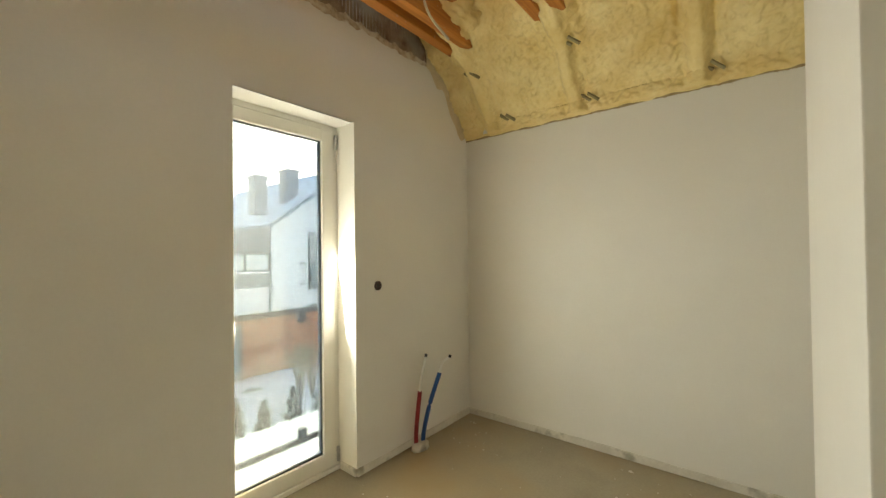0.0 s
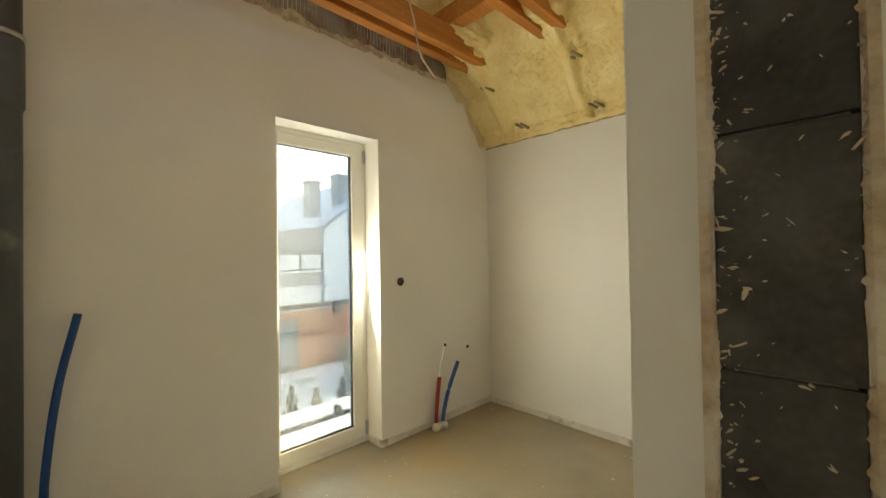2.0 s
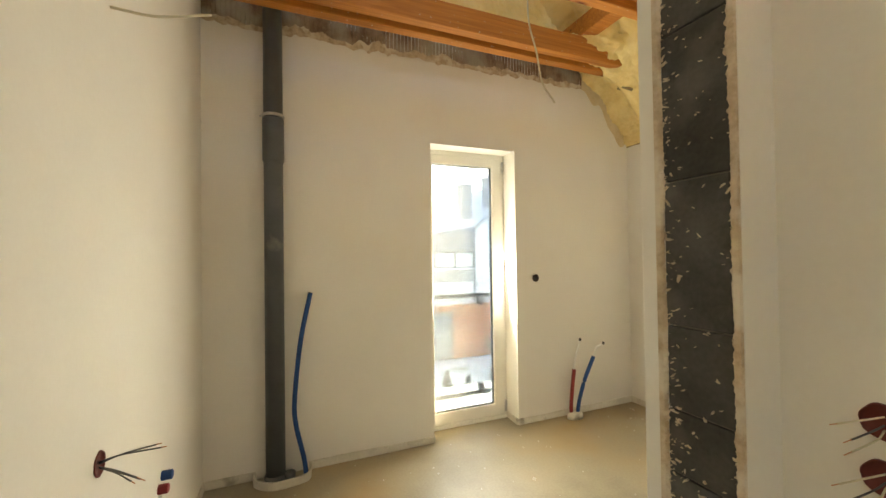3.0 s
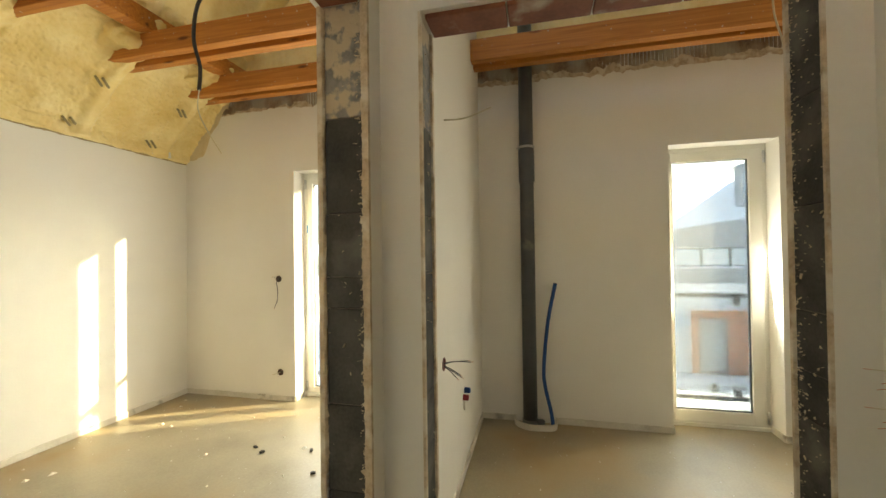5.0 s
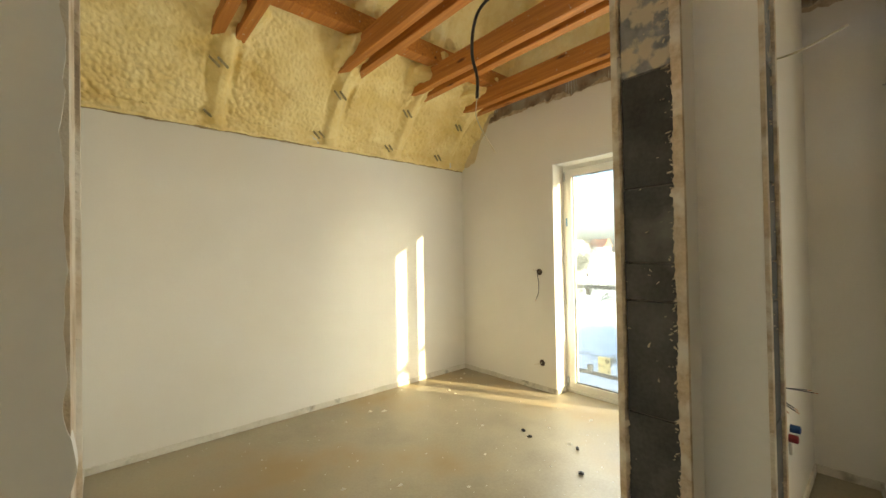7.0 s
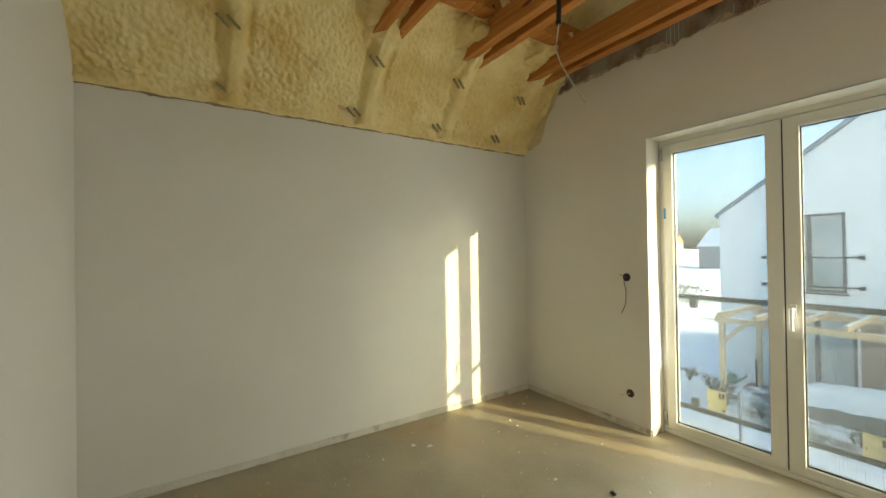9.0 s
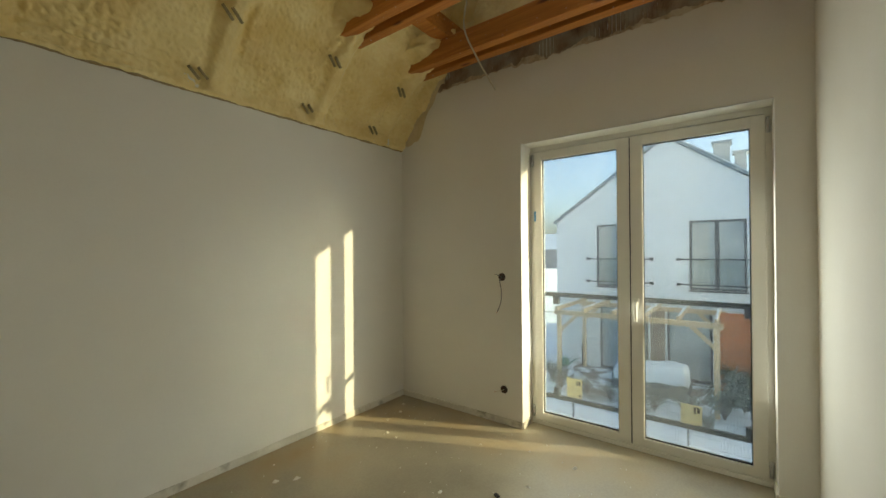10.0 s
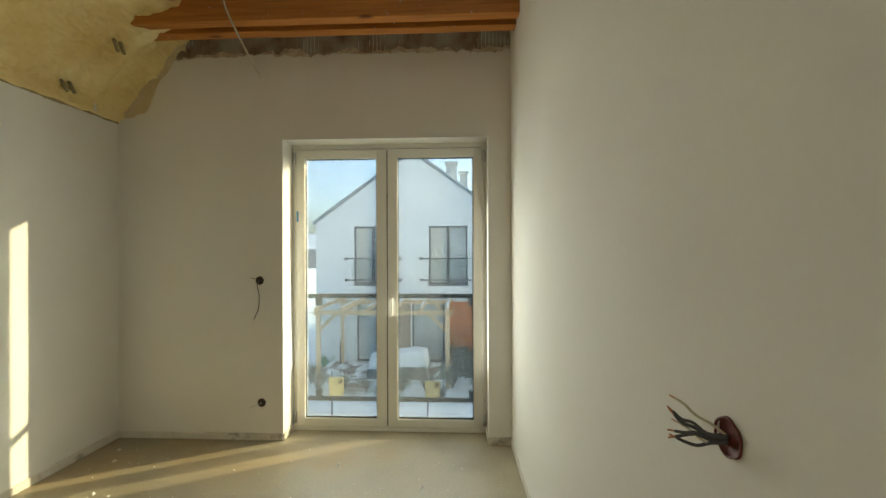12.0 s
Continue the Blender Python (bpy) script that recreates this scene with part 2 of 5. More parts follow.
def wood_material():
    m, n, l, b = material("orange_construction_timber")
    tc = n.new("ShaderNodeTexCoord")
    oi = n.new("ShaderNodeObjectInfo")
    ad = n.new("ShaderNodeVectorMath")
    ad.operation = "ADD"
    l.new(tc.outputs["Object"], ad.inputs[0])
    mu = n.new("ShaderNodeMath")
    mu.operation = "MULTIPLY"
    l.new(oi.outputs["Random"], mu.inputs[0])
    mu.inputs[1].default_value = 13.0
    l.new(mu.outputs[0], ad.inputs[1])
    mp = n.new("ShaderNodeMapping")
    mp.inputs["Scale"].default_value = (22, 0.9, 22)
    l.new(ad.outputs[0], mp.inputs["Vector"])
    g = n.new("ShaderNodeTexNoise")
    g.inputs["Scale"].default_value, g.inputs["Detail"].default_value, g.inputs["Distortion"].default_value = 2.2, 8, 0.6
    l.new(mp.outputs["Vector"], g.inputs["Vector"])
    rp = n.new("ShaderNodeValToRGB")
    rp.color_ramp.elements[0].position, rp.color_ramp.elements[1].position = 0.3, 0.72
    rp.color_ramp.elements[0].color, rp.color_ramp.elements[1].color = (0.37, 0.125, 0.018, 1), (0.56, 0.22, 0.042, 1)
    l.new(g.outputs["Fac"], rp.inputs["Fac"])
    # knots
    mk = n.new("ShaderNodeMapping")
    mk.inputs["Scale"].default_value = (7, 2.0, 7)
    l.new(ad.outputs[0], mk.inputs["Vector"])
    v = n.new("ShaderNodeTexVoronoi")
    v.inputs["Scale"].default_value = 1.0
    l.new(mk.outputs["Vector"], v.inputs["Vector"])
    rk = n.new("ShaderNodeValToRGB")
    rk.color_ramp.elements[0].position, rk.color_ramp.elements[1].position = 0.05, 0.13
    rk.color_ramp.elements[0].color, rk.color_ramp.elements[1].color = (0.28, 0.2, 0.15, 1), (1, 1, 1, 1)
    l.new(v.outputs["Distance"], rk.inputs["Fac"])
    mx = n.new("ShaderNodeMix")
    mx.data_type, mx.blend_type = "RGBA", "MULTIPLY"
    mx.inputs["Factor"].default_value = 1.0
    l.new(rp.outputs["Color"], mx.inputs["A"])
    l.new(rk.outputs["Color"], mx.inputs["B"])
    # foam and plaster specks
    sp = n.new("ShaderNodeTexNoise")
    sp.inputs["Scale"].default_value, sp.inputs["Detail"].default_value = 38, 2
    l.new(tc.outputs["Object"], sp.inputs["Vector"])
    rs = n.new("ShaderNodeValToRGB")
    rs.color_ramp.elements[0].position, rs.color_ramp.elements[1].position = 0.70, 0.73
    l.new(sp.outputs["Fac"], rs.inputs["Fac"])
    mz = n.new("ShaderNodeMix")
    mz.data_type = "RGBA"
    l.new(rs.outputs["Color"], mz.inputs["Factor"])
    l.new(mx.outputs["Result"], mz.inputs["A"])
    mz.inputs["B"].default_value = (0.55, 0.45, 0.33, 1)
    l.new(mz.outputs["Result"], b.inputs["Base Color"])
    b.inputs["Roughness"].default_value = 0.62
    bp = n.new("ShaderNodeBump")
    bp.inputs["Strength"].default_value, bp.inputs["Distance"].default_value = 0.3, 0.002
    l.new(g.outputs["Fac"], bp.inputs["Height"])
    l.new(bp.outputs["Normal"], b.inputs["Normal"])
    return m


M_WOOD = wood_material()


def glass_material(name, tint, gloss=0.5, dust=0.0, power=4.0):
    """Tinted pane with a mirror gloss that grows at grazing angles, and a thin film of dust and dried drops that also
    veils the view like glare.
    """
    m, n, l, b = material(name)
    n.remove(b)
    tr, gl, mx = n.new("ShaderNodeBsdfTransparent"), n.new("ShaderNodeBsdfGlossy"), n.new("ShaderNodeMixShader")
    tr.inputs["Color"].default_value = (*tint, 1)
    gl.inputs["Roughness"].default_value = 0.0
    lw = n.new("ShaderNodeLayerWeight")
    lw.inputs["Blend"].default_value = 0.5
    pw, sc = n.new("ShaderNodeMath"), n.new("ShaderNodeMath")
    pw.operation, sc.operation = "POWER", "MULTIPLY_ADD"
    l.new(lw.outputs["Facing"], pw.inputs[0])
    pw.inputs[1].default_value = power
    l.new(pw.outputs[0], sc.inputs[0])
    sc.inputs[1].default_value, sc.inputs[2].default_value = gloss, 0.012
    l.new(sc.outputs[0], mx.inputs["Fac"])
    l.new(tr.outputs["BSDF"], mx.inputs[1])
    l.new(gl.outputs["BSDF"], mx.inputs[2])
    out = mx.outputs["Shader"]
    if dust:
        tc = n.new("ShaderNodeTexCoord")
        n1, n2 = n.new("ShaderNodeTexNoise"), n.new("ShaderNodeTexNoise")
        n1.inputs["Scale"].default_value, n2.inputs["Scale"].default_value = 75.0, 2.3
        n1.inputs["Detail"].default_value = 1.0
        m1, m2 = n.new("ShaderNodeMapRange"), n.new("ShaderNodeMapRange")
        for nz, mr, lo, hi, top in ((n1, m1, 0.64, 0.70, 1.0), (n2, m2, 0.60, 0.70, dust * 0.9)):
            l.new(tc.outputs["Object"], nz.inputs["Vector"])
            l.new(nz.outputs["Fac"], mr.inputs["Value"])
            mr.inputs["From Min"].default_value, mr.inputs["From Max"].default_value, mr.inputs["To Max"].default_value = lo, hi, top
        mu = n.new("ShaderNodeMath")
        mu.operation = "MULTIPLY_ADD"
        l.new(m1.outputs["Result"], mu.inputs[0])
        l.new(m2.outputs["Result"], mu.inputs[1])
        mu.inputs[2].default_value = dust
        tl, my = n.new("ShaderNodeBsdfTranslucent"), n.new("ShaderNodeMixShader")
        tl.inputs["Color"].default_value = (0.85, 0.86, 0.86, 1)
        l.new(mu.outputs[0], my.inputs["Fac"])
        l.new(out, my.inputs[1])
        l.new(tl.outputs["BSDF"], my.inputs[2])
        out = my.outputs["Shader"]
    l.new(out, n["Material Output"].inputs["Surface"])
    return m


M_GLASS = glass_material("window_glass", (0.97, 0.985, 0.985), 1.3, 0.0, 3.0)
# tint darkens only the view out, not the daylight indoors; dust adds glare haze
M_GLASS_DUSTY = glass_material("dusty_window_glass", (0.66, 0.70, 0.71), 0.25, 0.036)
M_GLASS_HAZY = glass_material("hazy_window_glass", (0.46, 0.49, 0.50), 0.25, 0.05)
# amber tint only warms the light of the added hall window
M_GLASS_WARM = glass_material("light_warming_glass", (0.96, 0.80, 0.60), 0.25)
M_GLASS_RAIL = glass_material("balustrade_glass", (0.93, 0.95, 0.95), 0.35)

# ---- mesh helpers ----
ORIGIN = {}


def finish(name, bm, mat, smooth=False):
    me = bpy.data.meshes.new(name)
    bm.normal_update()
    bm.to_mesh(me)
    bm.free()
    for m in (mat if isinstance(mat, (list, tuple)) else (mat,)):
        me.materials.append(m)
    if smooth:
        me.polygons.foreach_set("use_smooth", [True] * len(me.polygons))
    return me


def thing(name, at, label, category, group=""):
    e = new(name)
    e.empty_display_size = 0.1
    e.location = at
    ORIGIN[e] = Vector(at)
    return tagged(e, label, category, group)


def part(name, bm, mat, parent, label="", smooth=False):
    """One mesh under a thing or a part; the bmesh is in world metres."""
    o = ORIGIN[parent]
    bmesh.ops.translate(bm, verts=bm.verts, vec=-o)
    ob = new(name, finish(name, bm, mat, smooth))
    ob.parent = parent
    ORIGIN[ob] = o
    if label:
        ob["label"] = label
    return ob


def solid(name, bm, mat, label, category, kind="", smooth=False, group=""):
    ob = new(name, finish(name, bm, mat, smooth))
    ORIGIN[ob] = Vector((0, 0, 0))
    return tagged(ob, label, category, group, kind)


def box(x0, x1, y0, y1, z0, z1, bevel=0.0, bm=None):
    b = bmesh.new()
    m = Matrix.LocRotScale(((x0 + x1) / 2, (y0 + y1) / 2, (z0 + z1) / 2), None, (abs(x1 - x0), abs(y1 - y0), abs(z1 - z0)))
    bmesh.ops.create_cube(b, size=1, matrix=m)
    if bevel:
        bmesh.ops.bevel(b, geom=b.edges[:], offset=bevel, segments=2, affect="EDGES", profile=0.6)
    return merge(bm, b)


def merge(bm, b):
    if bm is None:
        return b
    me = bpy.data.meshes.new("tmp")
    b.to_mesh(me)
    b.free()
    bm.from_mesh(me)
    bpy.data.meshes.remove(me)
    return bm


def tube(points, radius, sides=10, bm=None, caps=True):
    """A round tube along a line of points; radius may be one number or one for each point."""
    b = bm if bm is not None else bmesh.new()
    pts = [Vector(p) for p in points]
    rad = radius if isinstance(radius, (list, tuple)) else [radius] * len(pts)
    rings, up = [], Vector((0.13, 0.21, 0.97))
    for i, p in enumerate(pts):
        d = (pts[min(i + 1, len(pts) - 1)] - pts[max(i - 1, 0)]).normalized()
        a = d.cross(up)
        if a.length < 0.05:
            a = d.cross(Vector((1, 0.1, 0)))
        a.normalize()
        c = d.cross(a)
        rings.append([b.verts.new(p + rad[i] * (math.cos(2 * math.pi * k / sides) * a + math.sin(2 * math.pi * k / sides) * c)) for k in range(sides)])
    for r, s in zip(rings, rings[1:]):
        for k in range(sides):
            b.faces.new((r[k], r[(k + 1) % sides], s[(k + 1) % sides], s[k]))
    if caps:
        b.faces.new(rings[0][::-1])
        b.faces.new(rings[-1])
    return b


def smooth_line(points, steps=8):
    """A Catmull-Rom line through the points."""
    p = [Vector(q) for q in points]
    p = [2 * p[0] - p[1]] + p + [2 * p[-1] - p[-2]]
    out = []
    for i in range(1, len(p) - 2):
        for k in range(steps):
            t = k / steps
            out.append(0.5 * (2 * p[i] + (p[i + 1] - p[i - 1]) * t + (2 * p[i - 1] - 5 * p[i] + 4 * p[i + 1] - p[i + 2]) * t * t
                              + (3 * p[i] - p[i - 1] - 3 * p[i + 1] + p[i + 2]) * t ** 3))
    out.append(p[-2])
    return out


def sheet(fn, nu, nv, bm=None):
    """A grid of nu by nv cells; fn(u, v) gives the place, u and v from 0 to 1."""
    b = bm if bm is not None else bmesh.new()
    g = [[b.verts.new(fn(i / nu, j / nv)) for j in range(nv + 1)] for i in range(nu + 1)]
    for i in range(nu):
        for j in range(nv):
            b.faces.new((g[i][j], g[i + 1][j], g[i + 1][j + 1], g[i][j + 1]))
    return b


def fbm(x, y, z, octaves=3):
    return noise.fractal(Vector((x, y, z)), 1.0, 2.0, octaves)


def extrude_yz(profile, x0, x1, bm=None):
    """A prism along x over a closed profile of (y, z)."""
    b = bm if bm is not None else bmesh.new()
    f = [b.verts.new((x0, y, z)) for y, z in profile]
    g = [b.verts.new((x1, y, z)) for y, z in profile]
    n = len(profile)
    b.faces.new(f)
    b.faces.new(g[::-1])
    for i in range(n):
        b.faces.new((f[(i + 1) % n], f[i], g[i], g[(i + 1) % n]))
    bmesh.ops.recalc_face_normals(b, faces=b.faces[:])
    return b


# ---- plan ----
XW = -1.375                      # plaster of the window wall
XOUT = -1.75                     # its outer face
YN, YS = 3.225, -3.18             # knee walls
KNEE = 2.33
PN, PS = -0.160, -0.225          # faces of the partition between the rooms
SKEW = 0.024                     # its bedroom face runs slightly out of square
PH = -0.092                      # hall face of the same wall
DX0, DX1 = 0.820, 0.950          # faces of the door wall of the bathroom
JB0, JB1 = 0.020, 0.870          # its doorway
HEAD_B, HEAD_A = 2.0, 1.999
JA0, JA1 = 1.033, 1.873          # doorway of the bedroom
HN = 0.957                       # hall wall past the bathroom door
XE = 1.966                       # east wall of the bedroom
XHALL = 3.4
TOP = 3.35
WB = (1.290, 2.010, 2.187)       # narrow opening: from, to, head
WA = (-1.935, -0.445, 2.190)     # double opening
RIDGE_Y = (YN + YS) / 2
SLOPE = 1.19
TIES = (-1.10, -0.41, 0.32, 1.22)
TIE_Z0, TIE_Z1 = 2.835, 3.0


def roof_z(y):
    d = min(y - YS, YN - y)
    return KNEE + 0.10 + max(d - 0.02, 0) * SLOPE


# floor
def floor_pt(u, v):
    x, y = -1.7 + u * (XHALL + 1.75), YS - 0.05 + v * (YN - YS + 0.1)
    return (x, y, 0.004 * fbm(x * 0.7, y * 0.7, 0.3) - 0.002)


solid("floor", sheet(floor_pt, 90, 110), M_SCREED, "grey-brown bare cement screed floor, stained and dusty", "floor", "structure", True)
solid("floor_slab", box(-1.70, XHALL + 0.1, YS - 0.3, YN + 0.3, -0.30, -0.012), M_MORTAR, "concrete slab under the screed", "floor", "structure")


# window wall: masonry, then plaster with a ragged top
def wall_west():
    bm = bmesh.new()
    x0, x1 = XOUT, XW - 0.016
    e = 0.02
    for y0, y1, z0, z1 in ((YS - 0.3, WA[0] - e, -3.0, TIE_Z0), (WA[1] + e, WB[0] - e, -3.0, TIE_Z0), (WB[1] + e, YN + 0.3, -3.0, TIE_Z0),
                           (WA[0] - e, WA[1] + e, WA[2] + e, TIE_Z0), (WB[0] - e, WB[1] + e, WB[2] + e, TIE_Z0),
                           (WA[0] - e, WA[1] + e, -3.0, -0.02), (WB[0] - e, WB[1] + e, -3.0, -0.02)):
        box(x0, x1, y0, y1, z0, z1, 0, bm)
    extrude_yz([(YS - 0.3, TIE_Z0), (YN + 0.3, TIE_Z0), (YN - 0.3, TIE_Z0 + 0.3), (RIDGE_Y, roof_z(RIDGE_Y) + 0.3), (YS + 0.3, TIE_Z0 + 0.3)], x0, x1, bm)
    return solid("wall_west", bm, M_RENDER_WHITE, "masonry outer wall with two tall window openings", "wall", "structure")


wall_west()


def ribs(u, v):
    y, z = YS + 0.3 + u * (YN - YS - 0.6), 2.66 + v * 0.56
    groove = max(0.0, math.cos(y * 2 * math.pi / 0.027)) ** 3
    smear = min(1.0, max(0.0, 0.55 + 1.5 * fbm(y * 3.0, z * 5.0, 2.0, 3)))
    return (XW - 0.010 - 0.009 * groove * (1.0 - 0.85 * smear) + 0.002 * fbm(y * 14, z * 14, 1.0, 2), y, z)


solid("wall_west_blocks", sheet(ribs, 1900, 20), M_RIBBED, "bare ribbed ceramic blocks above the plaster", "wall", "structure")


def gable_foam(u, v):
    y, z = YS + 0.3 + u * (YN - YS - 0.6), 3.07 + 0.05 * fbm(u * 14, 2.0, 1.0, 3) * (1 - v) + v * 1.6
    edge = min(1.0, v * 25)
    near = noise.voronoi(Vector((y * 24, z * 24, 0.5)))[0][0]
    return (XW - 0.012 + edge * (0.04 + 0.02 * fbm(y * 5, z * 5, 4.0, 2) + 0.02 * (0.5 - near)), y, z)


solid("wall_west_foam", sheet(gable_foam, 420, 90), M_FOAM, "yellow sprayed foam on the gable above the beams", "wall", "structure", True)


def plaster_top(y):
    z = 2.798 + 0.024 * fbm(y * 3.1, 4.0, 1.0) + 0.016 * fbm(y * 17, 2.0, 1.0, 3) + 0.010 * max(0, fbm(y * 42, 5.0, 1.0, 2))
    if y > PN:
        z -= 0.012 + 0.02 * max(0, fbm(y * 5, 9.0, 3.0))
    return min(z, roof_z(y) + 0.02)


def plaster_west():
    bm = bmesh.new()

    def panel(y0, y1, z0, top, n):
        prev = None
        for i in range(n + 1):
            y = y0 + (y1 - y0) * i / n
            z1 = top(y) if callable(top) else top
            ring = [bm.verts.new(c) for c in ((XW, y, z0), (XW, y, (z0 + z1) / 2), (XW, y, z1 - 0.004), (XW - 0.004, y, z1), (XW - 0.018, y, z1), (XW - 0.018, y, z0))]
            if prev:
                for a in range(5):
                    bm.faces.new((prev[a], ring[a], ring[a + 1], prev[a + 1]))
            else:
                bm.faces.new(ring)
            prev = ring
        bm.faces.new(prev[::-1])
    for y0, y1, z0, n in ((YS - 0.02, WA[0], 0, 120), (WA[0], WA[1], WA[2], 150), (WA[1], PS + 0.01, 0, 16), (PN - 0.01, WB[0], 0, 140), (WB[0], WB[1], WB[2], 75), (WB[1], YN + 0.02, 0, 130)):
        panel(y0, y1, z0, plaster_top, n)
    # reveals of the two openings
    for y0, y1, h in (WA, WB):
        box(-1.60, XW - 0.018, y0 - 0.03, y0, 0, h + 0.03, 0, bm)
        box(-1.60, XW - 0.018, y1, y1 + 0.03, 0, h + 0.03, 0, bm)
        box(-1.60, XW - 0.018, y0, y1, h, h + 0.03, 0, bm)
    bmesh.ops.recalc_face_normals(bm, faces=bm.faces[:])
    return solid("wall_west_plaster", bm, M_PLASTER, "off-white plaster of the window wall with a ragged upper edge", "wall", "structure")


plaster_west()


def render_edge():
    """Brown mortar left between the plaster and the bare blocks, thin and broken."""
    bm = bmesh.new()
    prev = None
    n = 700
    for i in range(n + 1):
        y = YS + 0.35 + (YN - YS - 0.7) * i / n
        z = plaster_top(y)
        t1 = z + (0.034 if y > PN else 0.008) + 0.055 * max(0, 0.25 + fbm(y * 4, 3.0, 8.0, 3)) + 0.014 * max(0, fbm(y * 30, 3.0, 2.0, 2))
        ring = [bm.verts.new(c) for c in ((XW - 0.003, y, z - 0.02), (XW - 0.004, y, z + 0.3 * (t1 - z)), (XW - 0.008, y, t1), (XW - 0.018, y, t1 + 0.002))]
        if prev:
            for a in range(3):
                bm.faces.new((prev[a], ring[a], ring[a + 1], prev[a + 1]))
        prev = ring
    bmesh.ops.recalc_face_normals(bm, faces=bm.faces[:])
    return solid("trim", bm, M_PLASTER_EDGE, "broken brown mortar edge above the plaster", "wall edge", "structure")


render_edge()


# plain walls with plaster
def plain_wall(name, x0, x1, y0, y1, z0=0.0, z1=TOP, label="smooth off-white plastered wall", mat=None):
    return solid(name, box(x0, x1, y0, y1, z0, z1, 0.004), mat or M_PLASTER, label, "wall", "structure")


plain_wall("wall_north", XW - 0.3, XHALL, YN, YN + 0.2, 0, KNEE + 0.12, "off-white plastered knee wall under foamed roof slope")
plain_wall("wall_south", XW - 0.3, XHALL, YS - 0.2, YS, 0, KNEE + 0.12, "off-white plastered knee wall under foamed roof slope")
plain_wall("wall_bedroom_east", XE, XE + 0.13, YS, PS - 0.002)
plain_wall("wall_hall_north", DX1 - 0.004, XHALL, HN, HN + 0.12)
WH = (0.14, 0.72, 1.12, 1.94)      # unseen window at the end of the hall, added to light it from the east


def wall_hall_east():
    bm = bmesh.new()
    for y0, y1, z0, z1 in ((YS, WH[0], 0, TOP + 1), (WH[1], YN, 0, TOP + 1), (WH[0], WH[1], 0, WH[2]), (WH[0], WH[1], WH[3], TOP + 1)):
        box(XHALL, XHALL + 0.15, y0, y1, z0, z1, 0, bm)
    solid("wall_hall_east", bm, M_PLASTER, "smooth off-white plastered wall with an added unseen window", "wall", "structure")


wall_hall_east()
plain_wall("wall_bath_east", DX0, DX0 + 0.13, HN + 0.12, YN)
plain_wall("wall_pier", 0.718, DX0 + 0.02, HN, 1.075, 0, TOP, "narrow off-white plastered pier beside the doorway")
plain_wall("wall_shaft", 0.718, DX0 + 0.02, 1.555, 2.50, 0, TOP, "off-white plastered installation shaft in the bathroom")


def ragged_skin(bm, axis, face, back, a0, a1, z0, z1, rag_edge, amp=0.006, seed=0.0, rag_head=None):
    """A skin of plaster in the plane of axis, from a0 to a1; its edge at rag_edge is uneven."""
    n = max(2, int((z1 - z0) / (0.02 if rag_edge is None else 0.005)))
    prev = None
    for i in range(n + 1):
        z = z0 + (z1 - z0) * i / n
        w = amp * fbm(z * 9, seed, 0.7, 3) + 0.6 * amp * fbm(z * 45, seed, 4.1, 3)
        lo = a0 + (w if rag_edge == a0 else 0)
        hi = a1 + (w if rag_edge == a1 else 0)
        cs = [(face, lo), (face, hi), (back, hi), (back, lo)]
        ring = [bm.verts.new((f, a, z) if axis == "x" else (a, f, z)) for f, a in cs]
        if prev:
            for k in range(4):
                bm.faces.new((prev[k], prev[(k + 1) % 4], ring[(k + 1) % 4], ring[k]))
        else:
            bm.faces.new(ring[::-1])
        prev = ring
    bm.faces.new(prev)


SKIN = 0.013


def partition():
    bm = bmesh.new()
    ragged_skin(bm, "y", PS, PS + SKIN, XW - 0.01, JA0 - 0.008, 0, HEAD_A, None, 0.0, 1.0)
    ragged_skin(bm, "y", PN, PN - SKIN, XW - 0.01, DX0 + 0.05, 0, HEAD_A, None, 0, 2.0)
    ragged_skin(bm, "y", PH, PH - SKIN, DX0 + 0.05, JA0 - 0.008, 0, HEAD_A, None, 0.0, 3.0)
    box(XW - 0.01, JA0 - 0.30, PS + SKIN, PN - SKIN, 0, HEAD_A, 0, bm)
    # above the doorway and up past the tie beams
    box(XW - 0.01, DX0, PS, PN, HEAD_A, TOP, 0.0, bm)
    box(DX0, XHALL, PS, PH, HEAD_A, TOP, 0.0, bm)
    # past the doorway
    ragged_skin(bm, "y", PS, PS + SKIN, JA1 + 0.008, XE, 0, HEAD_A, None, 0.0, 5.0)
    ragged_skin(bm, "y", PH, PH - SKIN, JA1 + 0.002, XHALL, 0, HEAD_A, JA1 + 0.002, 0.004, 6.0)
    box(JA1 + 0.42, XHALL, PS + SKIN, PH - SKIN, 0, HEAD_A, 0, bm)
    for v in bm.verts:
        if v.co.y < -0.18 and v.co.x < JA0:
            v.co.y -= SKEW * (JA0 - v.co.x)
    bmesh.ops.recalc_face_normals(bm, faces=bm.faces[:])
    return solid("wall_partition", bm, M_PLASTER, "plastered partition with a bare doorway between bedroom and hall", "wall", "structure")


WALL_P = partition()


